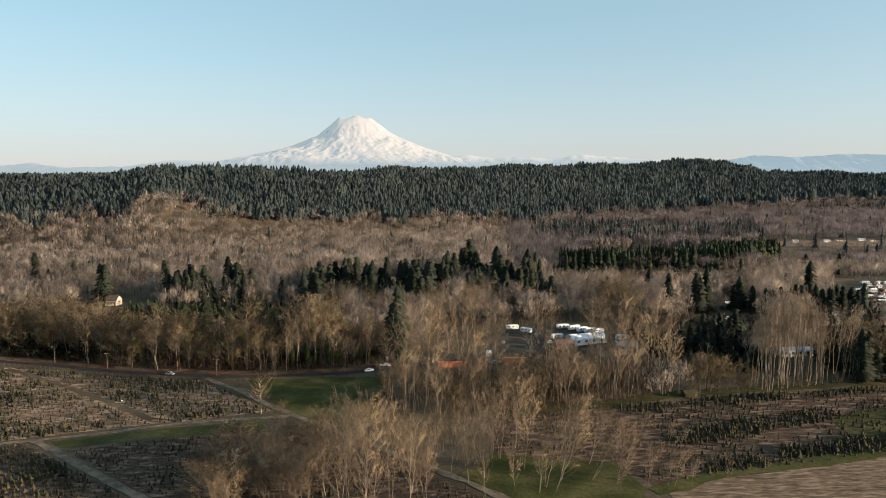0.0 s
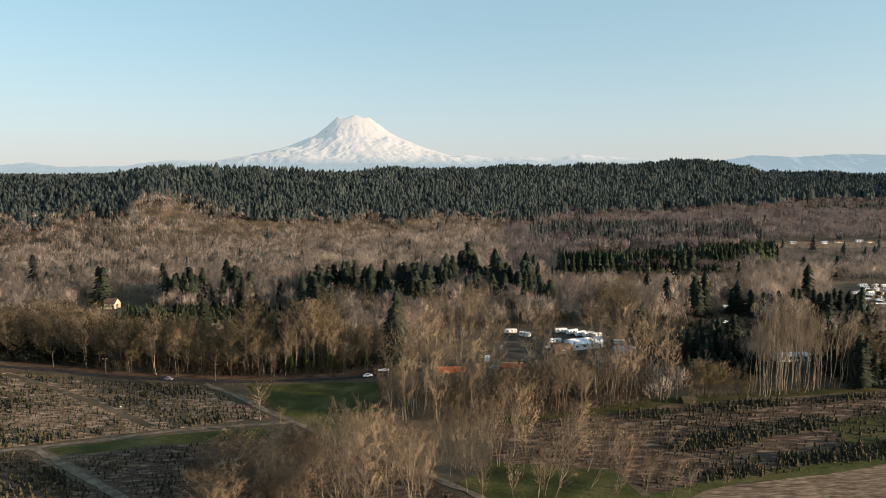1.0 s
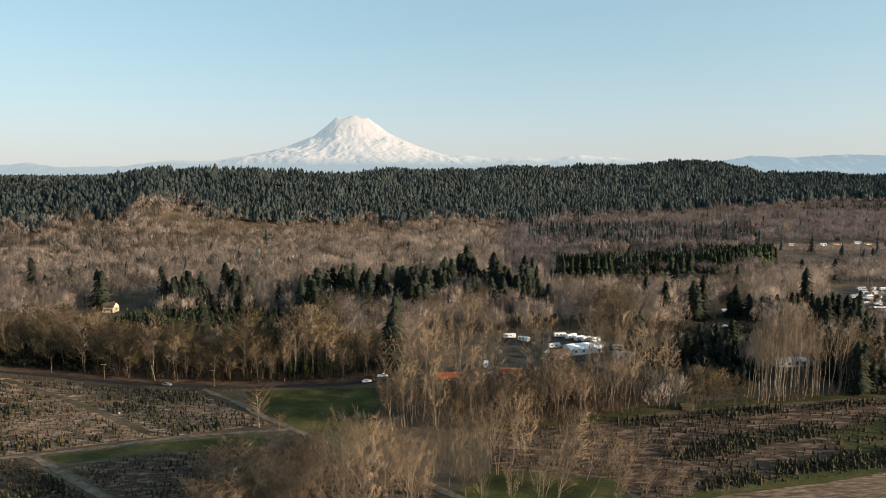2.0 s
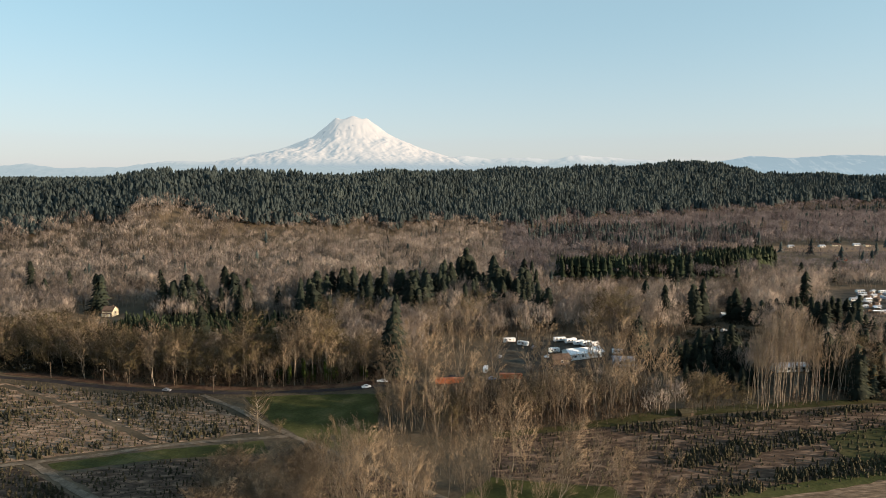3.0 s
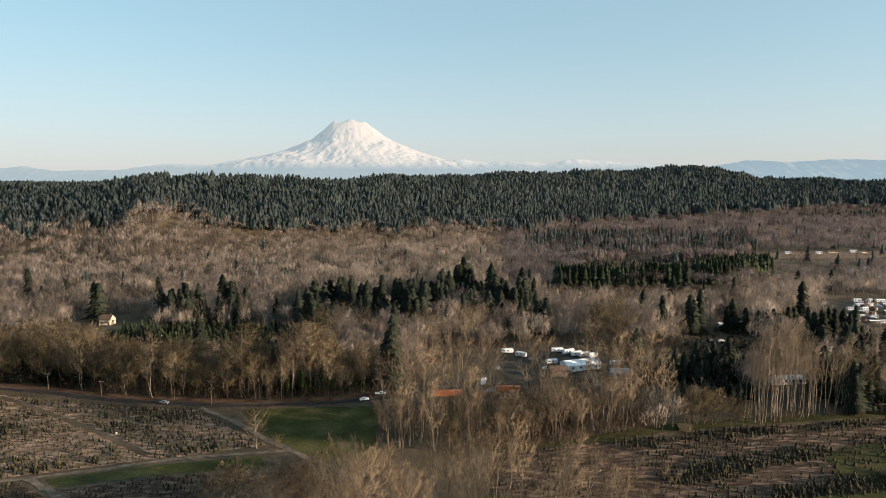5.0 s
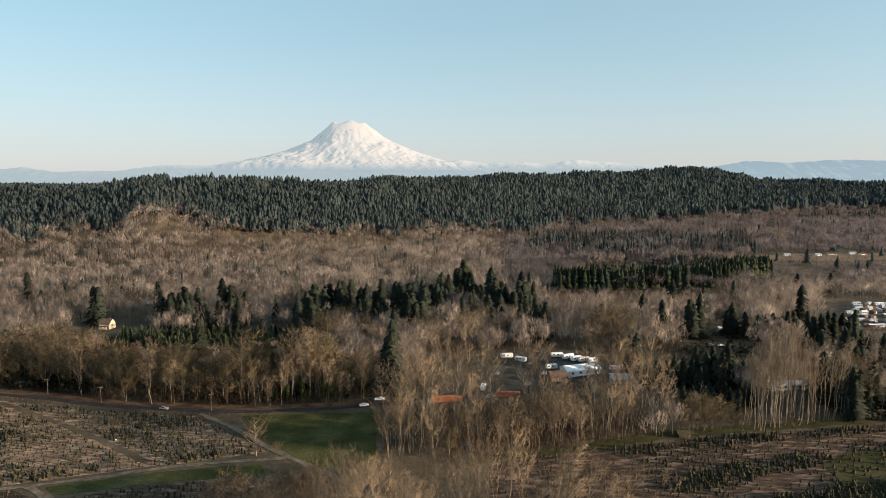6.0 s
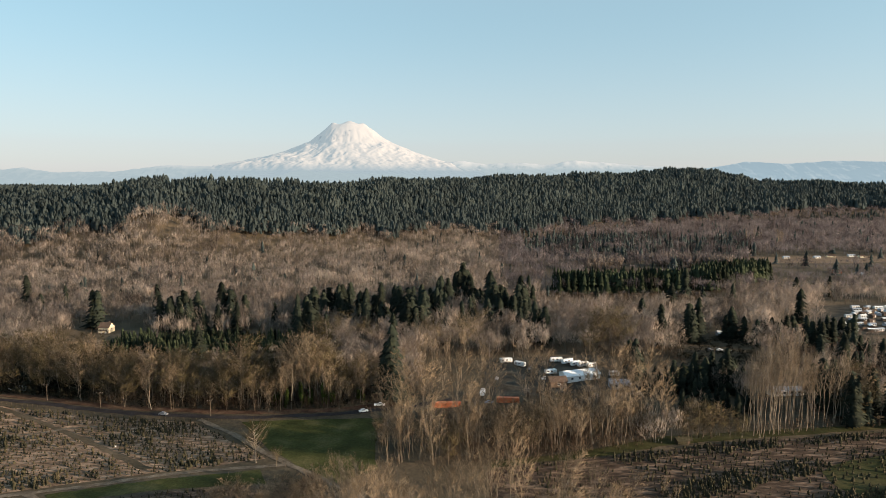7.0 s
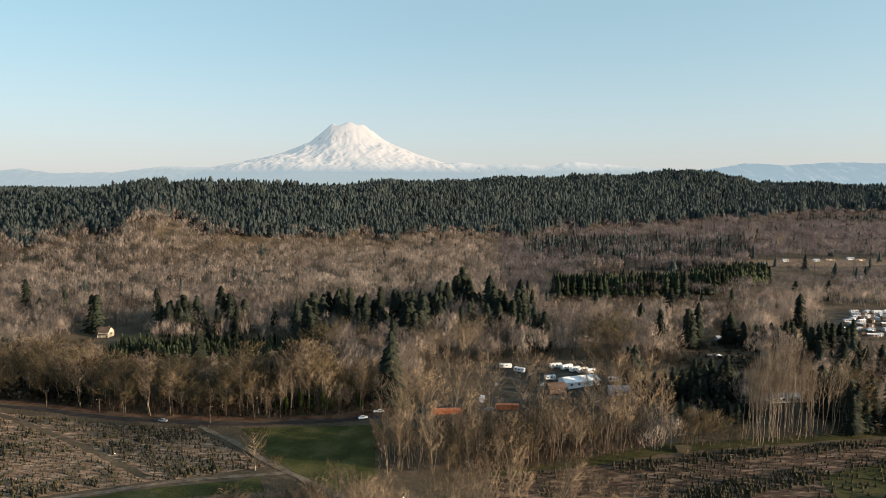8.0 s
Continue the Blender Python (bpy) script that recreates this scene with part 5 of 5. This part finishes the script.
# house in the wood
top = house("farmhouse", -259, 491, -8, 8.5, 7.5, 4.6, 3.2, "cream", "brown_roof", "two-storey cream house with dark brown roof", windows=3, chimney=True)
part("porch_roof", box(7.0, 2.4, 0.2, (0, -4.8, 2.7)), M["brown_roof"], top)
for k in (-1, 0, 1):
    part("porch_post", box(0.2, 0.2, 2.75, (k * 3.2, -5.8, 0.0)), M["trim"], top)
# sheds round the storage yard
house("long_shed", 80.5, 349, 18, 21, 9, 3.6, 1.9, "white_wall", "white_roof", "long white metal shed with pale roof", "shed", windows=4)
house("brown_shed", 65.5, 338, 8, 9.5, 8, 3.4, 2.0, "brown_wall", "brown_roof", "weathered brown shed beside the white one", "shed", windows=1)
house("grey_shed", 98, 331, -6, 10.5, 7, 3.4, 1.5, "grey_wall", "grey_roof", "blue-grey metal shed behind bare trees", "shed", windows=2)
for x, y, turn, ln in [(43, 386, 8, 7.8), (50.5, 377, -35, 7.0), (74, 384, 6, 7.6), (80, 380, 30, 8.0), (84, 375, 28, 7.0), (88, 372.5, 25, 7.2), (92.5, 370, 22, 6.5), (66, 359, 12, 6.8), (101, 352, -5, 6.0)]:
    camper(x, y, turn, ln)
for x, y, turn, paint, lb in [(56, 370, 50, "paint_grey", "dark grey car parked in the yard"), (61, 349, 20, "paint_white", "white car parked beside the brown shed"), (34, 352, 75, "paint_grey", "grey car parked at the yard's edge"), (26.5, 313, 10, "paint_blue", "blue car parked beside rust containers")]:
    motorcar(x, y, turn, paint, lb)
camper(24, 326, 80, 5.6, "white box trailer beside rust containers")
container(4.7, 311, 2, 14.5, "long rust-orange storage container behind trees")
container(36, 314, -4, 11.5, "rust-orange storage container beside the yard")
# along the road
motorcar(-139, 313.2, -14, "paint_grey", "silver grey car driving on the road", group="")
motorcar(-37, 308.3, 20, "paint_white", "white car parked at the meadow's edge")
motorcar(-29.8, 316.4, 4, "paint_white", "white pickup truck parked in the trees' shade", "pickup_truck", True, "")
motorcar(-243, 356, -18, "paint_white", "white pickup truck parked under trees", "pickup_truck", True, "")
camper(-236, 354, -12, 5.5, "low white trailer behind the pickup truck")
utility_pole(-213, 338.5, 9.5, 20)
utility_pole(-177, 325, 9.0, 20)
utility_pole(-114, 310, 9.0, 20)
utility_pole(206, 328, 19, 80, arms=2)
utility_pole(330, 352, 19, 80, arms=2)
utility_pole(172, 383, 8, 0)
for arm_z, off in ((18.2, -1.2), (18.2, 1.2), (17.1, 0.0)):
    a = Vector((206 + 0.2 * off, 328 + off, height(206, 328) + arm_z))
    b = Vector((330 + 0.2 * off, 352 + off, height(330, 352) + arm_z))
    cu = bpy.data.curves.new("power_line", "CURVE")
    cu.dimensions, cu.bevel_depth = "3D", 0.04
    sp = cu.splines.new("POLY")
    sp.points.add(16)
    for k in range(17):
        p = a.lerp(b, k / 16)
        sp.points[k].co = (p.x, p.y, p.z - 2.4 * (1 - (k / 8 - 1) ** 2), 1)
    cu.materials.append(M["tyre"])
    tagged(new("power_line", cu), "dark power line strung between utility poles", "cable", "power lines")
fence = stand("roadside_fence", -240, 334, 0, "weathered wooden fence posts along the road", "fence")
for k in range(46):
    x = -245 + k * 3.3
    y = float(np.interp(x, [p[0] for p in ROAD], [p[1] for p in ROAD])) - 5.0
    part("post", box(0.14, 0.14, 0.7 + 0.5 * math.sin(k * 2.3) ** 2, (x + 240, y - 334, height(x, y) - height(-240, 334))), M["pole_wood"], fence)
for k, (x, y) in enumerate([(-78, 264), (-76, 262), (-74, 260), (-72, 258), (-66, 254), (-64, 252), (-62, 249)]):
    ob = part("stake", box(0.12, 0.12, 1.1), M["pole_wood"])
    ob.location = (x, y, height(x, y) - 0.05)
    tagged(ob, "weathered wooden stake beside the gravel lane", "stake", "stakes by the lane")
# clearing behind the edge
house("low_building", 178, 314, 3, 17, 6, 3.2, 1.0, "white_wall", "grey_roof", "low white building behind pale tree trunks", "building", windows=4)
house("mossy_shed", 103, 256.5, 8, 5.5, 3.4, 1.9, 0.8, "moss_wood", "moss_wood", "small mossy green shed at the wood's edge", "shed", windows=0)
house("white_roofed_shed", 206, 446, -5, 8, 6, 2.6, 1.2, "grey_wall", "white_roof", "small shed with a white roof", "shed", windows=1)
house("tan_house", 270, 465, 5, 6.5, 5.5, 2.7, 1.5, "tan_wall", "brown_roof", "small tan house among firs", windows=2)
for x, y, turn, paint in [(178, 403, 15, "paint_grey"), (184, 402, 20, "paint_white"), (189, 399, 35, "paint_grey")]:
    motorcar(x, y, turn, paint, "car parked in the shaded clearing")
# trailer park: long low homes in close rows
pick = random.Random(9)
for row in range(10):
    for k in range(9):
        x, y = 300 + k * 9.8 + row * 8.0 + pick.uniform(-2, 2), 456 + row * 10.5 + pick.uniform(-2.5, 2.5)
        if pick.random() < 0.8:
            mobile_home(x, y, pick.choice([0, 10, 30, 60, 85]) + pick.uniform(-12, 12), pick.uniform(5, 8.5), *pick.choice((("white_wall", "white_roof"), ("grey_wall", "grey_roof"), ("grey_wall", "grey_roof"), ("white_wall", "grey_roof"), ("brown_wall", "white_roof"), ("brown_wall", "brown_roof"))))
# distant homes
for x, y, turn, w, wall, roof, lb in [(467, 890, 10, 13, "white_wall", "grey_roof", "white house far across the valley"), (421, 793, 25, 14, "grey_wall", "grey_roof", "grey-roofed house far across the valley"),
                                      (523, 936, 0, 12, "white_wall", "grey_roof", "white house far across the valley"), (570, 937, 5, 13, "white_wall", "grey_roof", "white house far across the valley"),
                                      (600, 951, -6, 18, "cream", "brown_roof", "long cream house far across the valley"), (636, 958, 3, 15, "white_wall", "grey_roof", "white house far across the valley"),
                                      (645, 948, 8, 12, "cream", "brown_roof", "cream house far across the valley"), (500, 778, -10, 13, "red_wall", "brown_roof", "red house among bare trees"),
                                      (516, 759, 5, 15, "grey_wall", "grey_roof", "grey house among bare trees")]:
    house("far_house", x, y, turn, w * 0.68, 5.5, 2.4, 1.4, wall, roof, lb, "house", "distant homes", windows=2)

# ivy-clad trunks by the road
M["ivy"] = shade("ivy", [(0.022, 0.034, 0.008), (0.045, 0.062, 0.014), (0.075, 0.092, 0.022)], 0.4, fine=2.0, per_object=0.25)
pick = random.Random(31)
for k, (x, y, h) in enumerate([(-77.5, 318, 13), (-70, 317.5, 15), (-66, 319, 11), (-58.5, 318, 16), (-55, 320, 12), (-84, 321, 10), (-40, 322, 12)]):
    top = stand("ivy_tree", x, y, 50 * k, "leafless tree with trunk wrapped in green ivy", "tree", "ivy-clad trees", -0.1)
    s_ = Soup()
    s_.limb(Vector((0, 0, 0)), Vector((0.3, 0.2, h * 1.5)), 0.3, 0.06, 6)
    mesh_object("trunk", *s_.arrays(), M["bark"], top)
    v, f, _, nrm = shrub(700 + k, 420)
    mesh_object("ivy", v * np.array((4.2, 4.2, h), np.float32), f, M["ivy"], top, normals=nrm)
    wood, crown = bare_tree(740 + k, h=h * 1.7, spread=0.16, limbs=12, twigs=6, fine=3, bole=0.5, thick=0.05, rise=1.3)
    mesh_object("crown", *crown, M["twig"], top)
# small things in the fields
sign = stand("field_sign", -143, 273, 10, "small white sign on a post in the field", "sign")
part("post", box(0.08, 0.08, 1.5), M["pale_wood"], sign)
part("board", box(0.7, 0.05, 0.5, (0, -0.06, 1.0)), M["white_wall"], sign)
